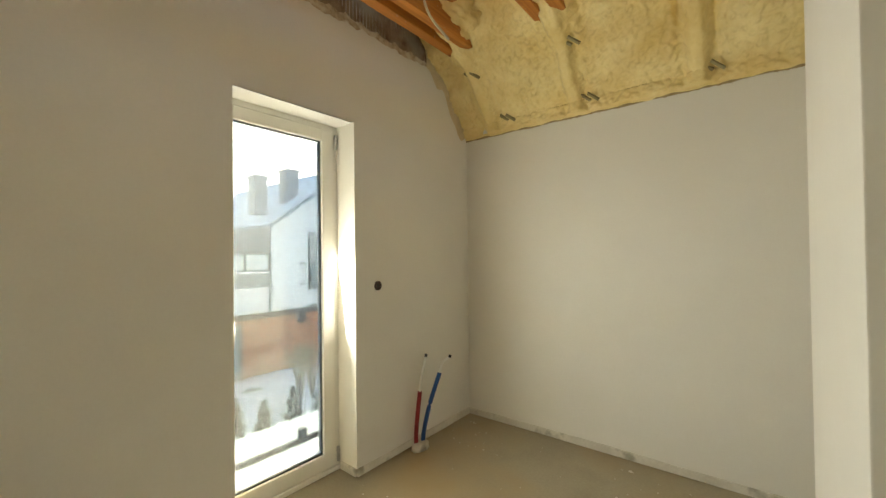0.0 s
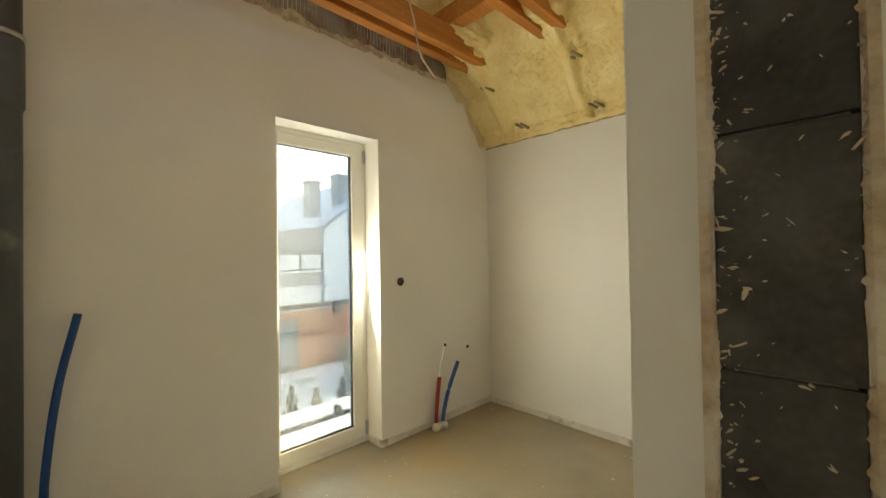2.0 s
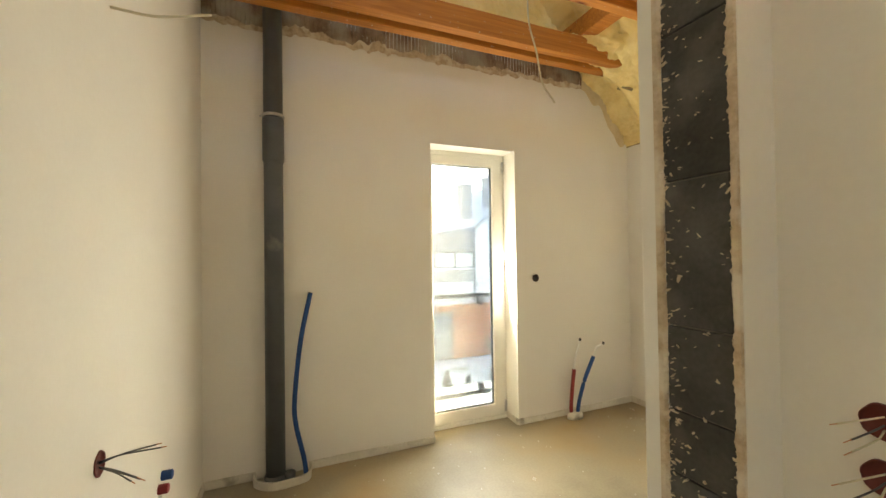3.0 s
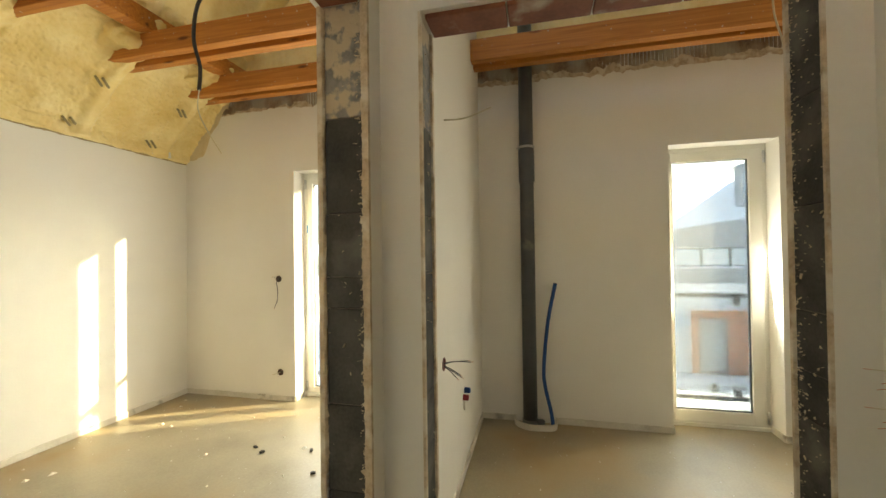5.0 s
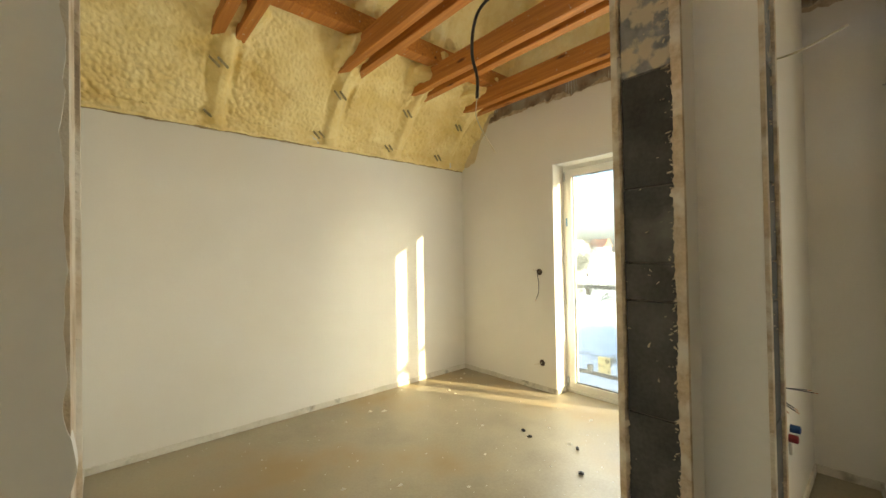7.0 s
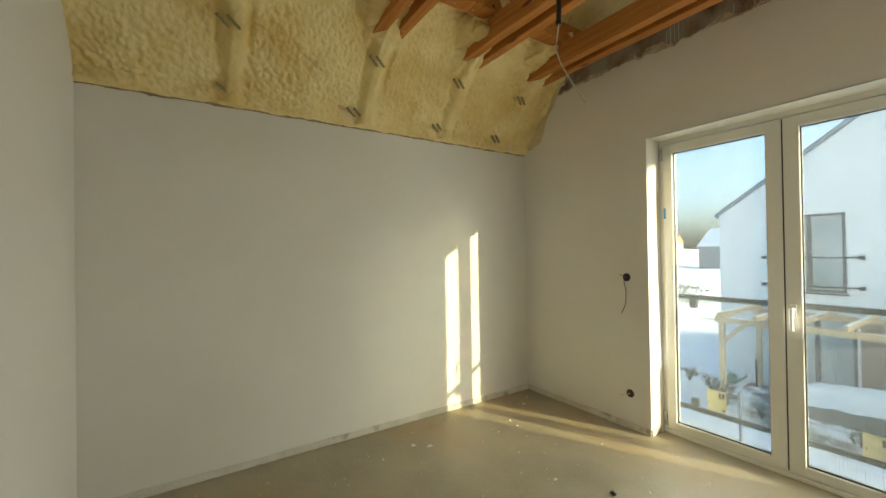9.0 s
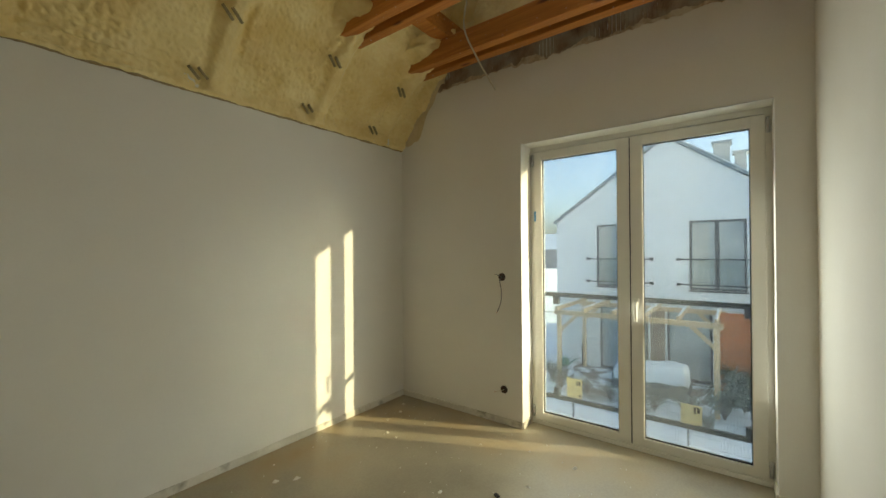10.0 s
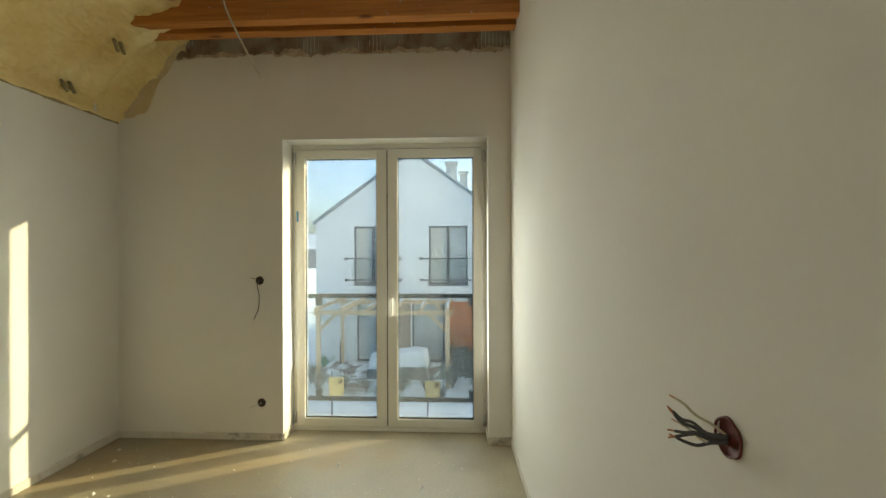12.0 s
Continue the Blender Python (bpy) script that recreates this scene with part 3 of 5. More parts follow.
def door_wall():
    bm = bmesh.new()
    for y0, y1, rag, s in ((PN - 0.02, JB0, JB0, 11.0), (JB1, HN + 0.12, JB1, 12.0)):
        y0, y1 = (y0, y1 - 0.008) if rag == y1 else (y0 + 0.008, y1)
        ragged_skin(bm, "x", DX0, DX0 + SKIN, y0, y1, 0, HEAD_B, None, 0.0, s)
        ragged_skin(bm, "x", DX1, DX1 - SKIN, y0, y1, 0, HEAD_B, None, 0.0, s + 5)
    box(DX0, DX1, PN - 0.02, HN + 0.12, HEAD_B, TOP, 0, bm)
    bmesh.ops.recalc_face_normals(bm, faces=bm.faces[:])
    return solid("wall_door", bm, M_PLASTER, "plastered wall with a bare doorway between bathroom and hall", "wall", "structure")


WALL_D = door_wall()


# ---- bare blocks in the door jambs ----
def blocks(parent, x0, x1, y0, y1, joints, pale=()):
    for i, (a, b) in enumerate(zip(joints, joints[1:])):
        e = random.uniform(-0.002, 0.002)
        m = M_BLOCK_PALE if i in pale else M_BLOCK
        part("block", box(x0 + abs(e), x1 - abs(e), y0 + abs(e) * 0.5, y1 - abs(e) * 0.5, a + 0.0016, b - 0.0016, 0.002), m, parent)
    part("mortar_core", box(x0 + 0.006, x1 - 0.006, y0 + 0.006, y1 - 0.006, joints[0], joints[-1]), M_MORTAR, parent)


def jamb_edge(parent, x0, x1, y0, y1, z1, axis, side, seed):
    """Brown broken plaster beside the blocks, from skin to block, with an uneven inner edge."""
    bm = bmesh.new()
    n = 620
    prev = None
    for i in range(n + 1):
        z = z1 * i / n
        w = 0.30 + 0.40 * fbm(z * 7, seed, 1.0, 5) + 0.25 * fbm(z * 110, seed, 2.0, 3) + 2.4 * max(0, fbm(z * 38, seed, 6.0, 3) - 0.30) * max(0, 0.4 + fbm(z * 3, seed, 9.0, 2))
        if axis == "y":           # face looks along y; width along x
            inner = x1 + (0.013 * w if side > 0 else -0.013 * w)
            ring = [bm.verts.new(c) for c in ((x0, y0, z), (x1, y0, z), (inner, y0 + (y1 - y0) * 0.45, z), (inner, y1, z), (x0, y1, z))]
        else:
            inner = y1 + (0.013 * w if side > 0 else -0.013 * w)
            ring = [bm.verts.new(c) for c in ((x0, y0, z), (x0, y1, z), (x0 + (x1 - x0) * 0.45, inner, z), (x1, inner, z), (x1, y0, z))]
        if prev:
            for k in range(5):
                bm.faces.new((prev[k], prev[(k + 1) % 5], ring[(k + 1) % 5], ring[k]))
        prev = ring
    bmesh.ops.recalc_face_normals(bm, faces=bm.faces[:])
    return part("plaster_edge", bm, M_PLASTER_EDGE, parent, "broken brown plaster edge")


def smears(parent, count, place, seed):
    """Chips and streaks of plaster left on bare blocks."""
    rng = random.Random(seed)
    bm = bmesh.new()
    for _ in range(count):
        c, a, b, nrm = place(rng)
        ln = min(0.0085, 0.0024 * math.exp(rng.gauss(0, 0.65)))
        wd, rot = min(ln * rng.uniform(0.16, 0.45), 0.0026), rng.gauss(0.1, 0.6)
        k = rng.randint(7, 11)
        vs, top = [], []
        for i in range(k):
            t = 2 * math.pi * i / k
            r = rng.uniform(0.35, 1.4)
            u, v = ln * r * math.cos(t), wd * r * math.sin(t)
            q = c + a * (u * math.cos(rot) - v * math.sin(rot)) + b * (u * math.sin(rot) + v * math.cos(rot))
            vs.append(bm.verts.new(q - nrm * 0.002))
            top.append(bm.verts.new(c + (q - c) * 0.75 + nrm * 0.0015))
        for i in range(k):
            bm.faces.new((vs[i], vs[(i + 1) % k], top[(i + 1) % k], top[i]))
        bm.faces.new(top)
    bmesh.ops.recalc_face_normals(bm, faces=bm.faces[:])
    ob = part("plaster_smears", bm, M_CHIP, parent, "chips of pale plaster")
    ob["kind"] = "stuff"


COURSES_D = (0.0, 0.045, 0.285, 0.525, 0.765, 1.005, 1.107, 1.242, 1.475, 1.715, HEAD_B)
COURSES_P = (0.0, 0.09, 0.33, 0.57, 0.806, 1.015, 1.249, 1.326, 1.481, 1.716, HEAD_A)
BX0, BX1 = DX0 + SKIN, DX1 - SKIN
blocks(WALL_D, BX0, BX1, JB1 + 0.006, HN + 0.10, COURSES_D)
blocks(WALL_D, BX0, BX1, PN - 0.02, JB0 - 0.006, COURSES_P, pale=(9,))
blocks(WALL_P, JA0 - 0.30, JA0 - 0.006, PS + SKIN + 0.004, PH - SKIN, COURSES_P, pale=(9,))
blocks(WALL_P, JA1 + 0.006, JA1 + 0.42, PS + SKIN, PH - SKIN, COURSES_P, pale=(2, 3, 4, 7))
jamb_edge(WALL_D, DX0 + 0.001, BX0 - 0.003, JB1 + 0.001, JB1 + 0.012, HEAD_B, "y", 1, 1.0)
jamb_edge(WALL_D, DX1 - 0.001, BX1 + 0.004, JB1 + 0.001, JB1 + 0.012, HEAD_B, "y", -1, 2.0)
jamb_edge(WALL_D, DX0 + 0.001, BX0 + 0.004, JB0 - 0.001, JB0 - 0.012, HEAD_B, "y", 1, 3.0)
jamb_edge(WALL_D, DX1 - 0.001, BX1 - 0.004, JB0 - 0.001, JB0 - 0.012, HEAD_B, "y", -1, 4.0)
jamb_edge(WALL_P, JA0 - 0.001, JA0 - 0.012, PS - 0.001, PS + SKIN - 0.001, HEAD_A, "x", 1, 5.0)
jamb_edge(WALL_P, JA0 - 0.001, JA0 - 0.012, PH + 0.001, PH - SKIN - 0.002, HEAD_A, "x", -1, 6.0)
jamb_edge(WALL_P, JA1 + 0.001, JA1 + 0.012, PS - 0.001, PS + SKIN - 0.001, HEAD_A, "x", 1, 7.0)
jamb_edge(WALL_P, JA1 + 0.001, JA1 + 0.012, PH - 0.002, PH - 0.05, HEAD_A, "x", -1, 8.0)
X, Y, Z = Vector((1, 0, 0)), Vector((0, 1, 0)), Vector((0, 0, 1))
smears(WALL_D, 620, lambda r: (Vector((BX0 + (BX1 - BX0) * min(1, abs(r.gauss(0, 0.12 if r.random() < 0.5 else 0.7))), JB1 + 0.005, r.uniform(0, HEAD_B))), X, Z, -Y), 3)
smears(WALL_D, 60, lambda r: (Vector((r.uniform(BX0, BX1), JB0 - 0.005, r.uniform(0, HEAD_B))), X, Z, Y), 4)
smears(WALL_P, 340, lambda r: (Vector((JA0 - 0.005, PH - SKIN - min(0.10, abs(r.gauss(0, 0.010 if r.random() < 0.85 else 0.07))), r.uniform(0, HEAD_A))), Y, Z, X), 5)
smears(WALL_P, 50, lambda r: (Vector((JA1 + 0.005, r.uniform(PS + SKIN, PN - SKIN), r.uniform(0, HEAD_A))), Y, Z, -X), 6)


# lintels: bare ceramic undersides
def lintel(parent, x0, x1, y0, y1, z, label):
    ax = 0 if (x1 - x0) > (y1 - y0) else 1
    bm = bmesh.new()
    n = 4
    for i in range(n):
        if ax == 0:
            a, b = x0 + (x1 - x0) * i / n, x0 + (x1 - x0) * (i + 1) / n
            box(a + 0.002, b - 0.002, y0, y1, z - 0.012, z + 0.01, 0.004, bm)
        else:
            a, b = y0 + (y1 - y0) * i / n, y0 + (y1 - y0) * (i + 1) / n
            box(x0, x1, a + 0.002, b - 0.002, z - 0.012, z + 0.01, 0.004, bm)
    part("lintel", bm, M_LINTEL, parent, label)


lintel(WALL_D, BX0 + 0.004, BX1 - 0.004, JB0 + 0.004, JB1 - 0.004, HEAD_B, "bare red ceramic lintel")
lintel(WALL_P, JA0 + 0.004, JA1 - 0.004, PS + SKIN + 0.004, PH - SKIN - 0.004, HEAD_A, "bare red ceramic lintel")


# ---- roof: foam slopes, ceiling ----
def foam_slope(name, side):
    y0 = YS if side < 0 else YN
    inward = 1 if side < 0 else -1
    xa, xb = XW - 0.03, XHALL

    def pt(u, v, x0, x1, s0, s1):
        x = x0 + (x1 - x0) * u
        s = s0 + (s1 - s0) * v
        if s < 0.1:
            d, z = 0.02 * s / 0.1, KNEE + s
            nd, nz = 1.0, -0.15
        else:
            q = (s - 0.1)
            d, z = 0.02 + q * 0.643, KNEE + 0.1 + q * 0.766
            nd, nz = 0.766, -0.643
        h = 0.026 * fbm(x * 3.2, d * 3.2 + side * 9, z * 3.2, 2)
        patch = min(1.0, max(0.0, 0.45 + 1.3 * fbm(x * 1.5, z * 1.9, side * 6.0, 2)))
        near = noise.voronoi(Vector((x * 27, z * 31 + side * 7, d * 27)))[0][0]
        h += 0.006 + (0.35 + 0.65 * patch) * 0.026 * (0.55 - near) + 0.012 * patch * fbm(x * 9, z * 10, side * 3.0, 2)
        h += 0.006 * fbm(x * 48, z * 52, side * 2.0, 2)
        for c in TIES:
            w = 0.05 + 0.015 * fbm(z * 3, c, side, 2)
            g = math.exp(-(abs(x - c - 0.02 * fbm(z * 4, c * 3, side * 2, 2)) / w) ** 4)
            h = h * (1 - 0.75 * g) + 0.046 * g
            h -= 0.040 * math.exp(-((abs(x - c) - 0.085) / 0.022) ** 2) * max(0, 0.4 + fbm(z * 5, c, 7 * side, 2))
            h += 0.12 * math.exp(-((x - c) / 0.17) ** 4) * math.exp(-((z - 3.04) / 0.10) ** 2) * (1.0 + 0.5 * fbm(x * 8, c, z * 8, 2))
            h += 0.055 * math.exp(-((x - c) / 0.135) ** 6) * math.exp(-((z - 2.88) / 0.085) ** 2) * (1.0 + 0.5 * fbm(x * 14, c, z * 10, 2))
        h += (0.055 + 0.05 * fbm(z * 7, side * 3.0, 0.4, 3)) * math.exp(-max(0, x - XW) / 0.08) * min(1, 0.25 + s * 1.2)
        h += 0.04 * math.exp(-s / 0.05) * (0.7 + 0.8 * fbm(x * 9, side, 0.5, 2))
        if s < 0.02:
            h = 0.012 + 0.010 * fbm(x * 12, side * 2, 0.2, 2)
            z += 0.012 * fbm(x * 8, side * 4.0, 0.9, 3)
        return (x, y0 + inward * (d + h * nd), z + h * nz)
    bm = sheet(lambda u, v: pt(u, v, xa, 2.0, 0.0, 1.25), 540, 200)
    sheet(lambda u, v: pt(u, v, 2.0, xb, 0.0, 1.25), 30, 20, bm)
    sheet(lambda u, v: pt(u, v, xa, xb, 1.25, 4.98), 120, 90, bm)
    # tongues of foam that climb the sides of the ties
    for c in TIES:
        b = bmesh.new()
        bmesh.ops.create_icosphere(b, subdivisions=5, radius=1.0)
        for v in b.verts:
            q = v.co.copy()
            k = 1.0 + 0.30 * fbm(q.x * 1.6 + c * 5, q.y * 1.6, q.z * 1.6 + side, 3) + 0.05 * fbm(q.x * 9, q.y * 9 + c, q.z * 9, 2)
            v.co = Vector((c + 0.20 * q.x * k, y0 + inward * (0.55 + 0.30 * q.y * k), 3.015 + 0.15 * q.z * k))
        merge(bm, b)
    return solid(name, bm, M_FOAM, "yellow sprayed insulation foam on the roof slope", "ceiling", "structure", True)


# shade of the gap under the foam, put into the colour
M_HEM_SHADE = textured("brown_shadow_gap", (0.30, 0.21, 0.10), (0.44, 0.34, 0.18), 20, 0.9, 90, 0.5, 0.003)


def hem_shade(side):
    """Dark ragged strip that paints the shadow gap where hardened foam meets the knee wall."""
    y0 = (YS if side < 0 else YN) - side * 0.0015
    bm = bmesh.new()
    prev = None
    n = 520
    for i in range(n + 1):
        x = XW + (XE - XW) * i / n
        low = KNEE - 0.006 - 0.008 * max(0, 0.3 + fbm(x * 6, side, 2.0, 3)) - 0.007 * max(0, fbm(x * 40, side, 5.0, 2))
        ring = [bm.verts.new(c) for c in ((x, y0 + side * 0.004, low), (x, y0 - side * 0.002, low + 0.003), (x, y0 - side * 0.004, KNEE + 0.02))]
        if prev:
            for a in range(2):
                bm.faces.new((prev[a], ring[a], ring[a + 1], prev[a + 1]))
        prev = ring
    bmesh.ops.recalc_face_normals(bm, faces=bm.faces[:])
    solid("trim_south" if side < 0 else "trim_north", bm, M_HEM_SHADE, "dark brown ragged strip painting the shadow gap under the foam", "foam edge", "structure")


def overspray(side):
    """Tan film of foam sprayed over the gable plaster beside the slope."""
    bm = bmesh.new()
    prev = None
    n = 320
    for i in range(n + 1):
        q = i / n
        d = 0.02 + 0.50 * q
        y = YS + d if side < 0 else YN - d
        zr = roof_z(y)
        w = 0.15 + 0.04 * math.sin(q * 7.0 + side) + 0.02 * math.sin(q * 19.0)
        w *= min(1.0, 0.35 + q * 3)
        za = max(KNEE - 0.01, zr - w * 1.25)
        ring = [bm.verts.new(c) for c in ((XW - 0.002, y - side * -0.0, za), (XW + 0.0025, y, za + 0.006), (XW + 0.004, y, zr + 0.06))]
        if prev:
            for a in range(2):
                bm.faces.new((prev[a], ring[a], ring[a + 1], prev[a + 1]))
        prev = ring
    bmesh.ops.recalc_face_normals(bm, faces=bm.faces[:])
    solid("trim_overspray_south" if side < 0 else "trim_overspray_north", bm, M_FOAM_STAIN, "tan film of foam sprayed over gable plaster", "foam edge", "structure")


for sd in (-1, 1):
    hem_shade(sd)
    overspray(sd)
foam_slope("ceiling_south", -1)
foam_slope("ceiling_north", 1)
solid("roof", extrude_yz([(YS - 0.6, KNEE - 0.35), (YS - 0.6, KNEE - 0.1), (RIDGE_Y, 6.95), (YN + 0.6, KNEE - 0.1), (YN + 0.6, KNEE - 0.35), (RIDGE_Y, 6.6)], XOUT - 0.25, XHALL + 0.2),
      M_ROOF, "dark sheet roof over the attic", "roof", "structure")


def collar_tie(cx, tilt):
    t = thing("collar_tie", (cx, RIDGE_Y, TIE_Z0), "pair of orange-brown timber planks spanning the roof", "beam", "collar ties under the roof")
    for k, off in enumerate((-0.067, 0.067)):
        w = 0.036
        y0, y1 = YS + 0.20 + 0.03 * k, YN - 0.20 - 0.02 * k
        bm = bmesh.new()
        n = 60
        prev = None
        for i in range(n + 1):
            y = y0 + (y1 - y0) * i / n
            j = 0.0025 * fbm(y * 2, cx * 5 + off, 0.3, 2)
            r = 0.004
            cs = [(-w + r, 0), (w - r, 0), (w, r), (w, 0.16 - r), (w - r, 0.16), (-w + r, 0.16), (-w, 0.16 - r), (-w, r)]
            ring = [bm.verts.new((cx + off + a + j, y, TIE_Z0 + c + j + tilt * (y - RIDGE_Y))) for a, c in cs]
            if prev:
                for q in range(8):
                    bm.faces.new((prev[q], ring[q], ring[(q + 1) % 8], prev[(q + 1) % 8]))
            else:
                bm.faces.new(ring)
            prev = ring
        bm.faces.new(prev[::-1])
        bmesh.ops.recalc_face_normals(bm, faces=bm.faces[:])
        part("plank", bm, M_WOOD, t)
    return t


for c in TIES:
    collar_tie(c, 0.0)


# ---- windows ----
XF = -1.55                        # inner face of the frames


def frame_ring(x0, x1, y0, y1, z0, z1, wl, wr, wt, wb, bevel=0.006):
    bm = bmesh.new()
    box(x0, x1, y0, y0 + wl, z0, z1, bevel, bm)
    box(x0, x1, y1 - wr, y1, z0, z1, bevel, bm)
    box(x0, x1 - 0.0005, y0 + wl - 0.004, y1 - wr + 0.004, z1 - wt, z1, bevel, bm)
    box(x0, x1 - 0.0005, y0 + wl - 0.004, y1 - wr + 0.004, z0, z0 + wb, bevel, bm)
    return bm


def pane(y0, y1, z0, z1, x, mat, parent, name="pane"):
    p = part(name, box(x - 0.002, x + 0.002, y0, y1, z0, z1), mat, parent)
    p.visible_shadow = mat in (M_GLASS, M_GLASS_WARM)
    return p


def handle(parent, x, y, z):
    bm = box(x, x + 0.012, y - 0.015, y + 0.015, z - 0.035, z + 0.035, 0.005)
    tube([(x + 0.01, y, z + 0.008), (x + 0.045, y, z + 0.008)], 0.009, 10, bm)
    tube(smooth_line([(x + 0.045, y, z + 0.014), (x + 0.05, y, z - 0.03), (x + 0.048, y, z - 0.075), (x + 0.044, y, z - 0.115)]), [0.0105] * 9 + [0.010] * 8 + [0.009] * 8, 10, bm)
    part("handle", bm, M_PVC, parent, "white lever handle", True)


def hinge(parent, y, z):
    bm = tube([(XF + 0.012, y, z - 0.045), (XF + 0.012, y, z + 0.045)], 0.010, 10)
    tube([(XF + 0.012, y, z + 0.02), (XF + 0.012, y, z + 0.024)], 0.0125, 10, bm)
    part("hinge", bm, M_METAL, parent, "metal hinge", True)


def sash(win, y0, y1, z0, z1, gy0, gy1, gz0, gz1, glass):
    s = part("sash", frame_ring(XF - 0.056, XF + 0.008, y0, y1, z0, z1, gy0 - y0, y1 - gy1, z1 - gz1, gz0 - z0), M_PVC, win)
    bm = frame_ring(XF - 0.024, XF - 0.010, gy0 - 0.003, gy1 + 0.003, gz0 - 0.003, gz1 + 0.003, 0.008, 0.008, 0.008, 0.010, 0.0)
    part("gasket", bm, M_GASKET, s, "black rubber gasket")
    pane(gy0, gy1, gz0, gz1, XF - 0.016, glass, s)
    pane(gy0, gy1, gz0, gz1, XF - 0.045, M_GLASS, s)
    return s


def window(name, opening, sashes, label, glass):
    y0, y1, h = opening
    w = thing(name, (XF, (y0 + y1) / 2, 0), label, "window")
    w["kind"] = "structure"
    part("window_frame", frame_ring(XF - 0.08, XF - 0.002, y0 - 0.02, y1 + 0.02, 0.005, h + 0.03, 0.055, 0.055, 0.065, 0.055), M_PVC, w)
    for s in sashes:
        sash(w, *s, glass)
    part("window_sill", box(XOUT - 0.04, XF - 0.08, y0, y1, -0.02, 0.0, 0.003), M_RAIL, w, "dark metal outer sill")
    part("threshold", box(XF - 0.002, XF + 0.014, y0, y1, 0.0, 0.028, 0.004), M_PVC, w)
    return w


win_a = window("window_1", WA, ((-1.905, -1.204, 0.035, 2.15, -1.840, -1.284, 0.090, 2.082), (-1.198, -0.475, 0.035, 2.15, -1.121, -0.547, 0.090, 2.082)),
               "cream-white plastic double balcony window, closed", M_GLASS_DUSTY)
# black strip stands for the shade in the gap between the sashes
part("meeting_gasket", box(XF - 0.02, XF + 0.004, -1.2045, -1.1975, 0.04, 2.145), M_GASKET, win_a, "black strip for the shaded gap between the sashes")
handle(win_a, XF + 0.008, -1.160, 1.0)
for z in (2.085, 0.10):
    for y in (-1.915, -0.464):
        hinge(win_a, y, z)
part("sticker", box(XF + 0.0082, XF + 0.0092, -1.903, -1.888, 1.60, 1.68), M_BLUE_TAPE, win_a, "small blue sticker")
win_b = window("window_2", WB, ((1.310, 1.980, 0.035, 2.15, 1.364, 1.893, 0.125, 2.078),), "cream-white plastic tall single window, closed", M_GLASS_HAZY)
handle(win_b, XF + 0.008, 1.334, 1.02)
for z in (2.085, 0.10):
    hinge(win_b, 1.992, z)


# unseen window, added so that daylight reaches the hall from the east
win_h = thing("window_3", (XHALL + 0.08, (WH[0] + WH[1]) / 2, WH[2]), "cream-white plastic hall window, unseen, added to light the hall", "window")
win_h["kind"] = "structure"
part("window_frame", frame_ring(XHALL + 0.06, XHALL + 0.13, WH[0], WH[1], WH[2], WH[3], 0.06, 0.06, 0.06, 0.06), M_PVC, win_h)
pane(WH[0] + 0.055, WH[1] - 0.055, WH[2] + 0.055, WH[3] - 0.055, XHALL + 0.10, M_GLASS_WARM, win_h)


def balustrade(y0, y1, name_label, stickers):
    xr = XOUT - 0.05
    t = thing("balcony_balustrade", (xr, (y0 + y1) / 2, 0.1), name_label, "balustrade", "glass balustrades of the house")
    for z, h in ((1.0, 0.036), (0.145, 0.034)):
        part("rail", box(xr - 0.012, xr + 0.012, y0 - 0.16, y1 + 0.16, z - h / 2, z + h / 2, 0.004), M_RAIL, t)
        for y in (y0 + 0.11, y1 - 0.11):
            s = -1 if z > 0.5 else 1
            part("clamp", box(xr - 0.02, xr + 0.022, y - 0.024, y + 0.024, z + s * 0.075 - 0.005 if s < 0 else z + 0.005, z - 0.005 if s < 0 else z + 0.08, 0.006), M_RAIL, t)
        for y in (y0 - 0.12, y1 + 0.12):
            part("bracket", box(xr, XOUT, y - 0.03, y + 0.03, z - 0.025, z + 0.025, 0.004), M_RAIL, t)
    g = part("glass_panel", box(xr - 0.006, xr - 0.002, y0 + 0.02, y1 - 0.02, 0.10, 1.0), M_GLASS_RAIL, t, "clear glass panel")
    g.visible_shadow = False
    for y, z, tilt in stickers:
        b = box(xr + 0.0, xr + 0.0015, y - 0.062, y + 0.062, z - 0.078, z + 0.078)
        bmesh.ops.rotate(b, verts=b.verts, cent=(xr, y, z), matrix=Matrix.Rotation(radians(tilt), 3, "X"))
        lb = part("label", b, M_LABEL, t, "yellow paper label")
        for a0, a1, b0, b1 in ((0.015, 0.027, 0.020, 0.062), (0.034, 0.050, 0.025, 0.062), (0.035, 0.050, -0.065, -0.050), (-0.050, -0.044, -0.02, 0.0)):
            part("print", box(xr + 0.0018, xr + 0.0024, y + a0, y + a1, z + b0, z + b1), M_INK, lb, "dark printed bar")
    return t


balustrade(WA[0], WA[1], "glass balcony balustrade with dark rails and yellow labels", ((-1.68, 0.245, 1), (-0.875, 0.22, -1)))
balustrade(WB[0], WB[1], "narrow glass balcony balustrade with dark rails", ())


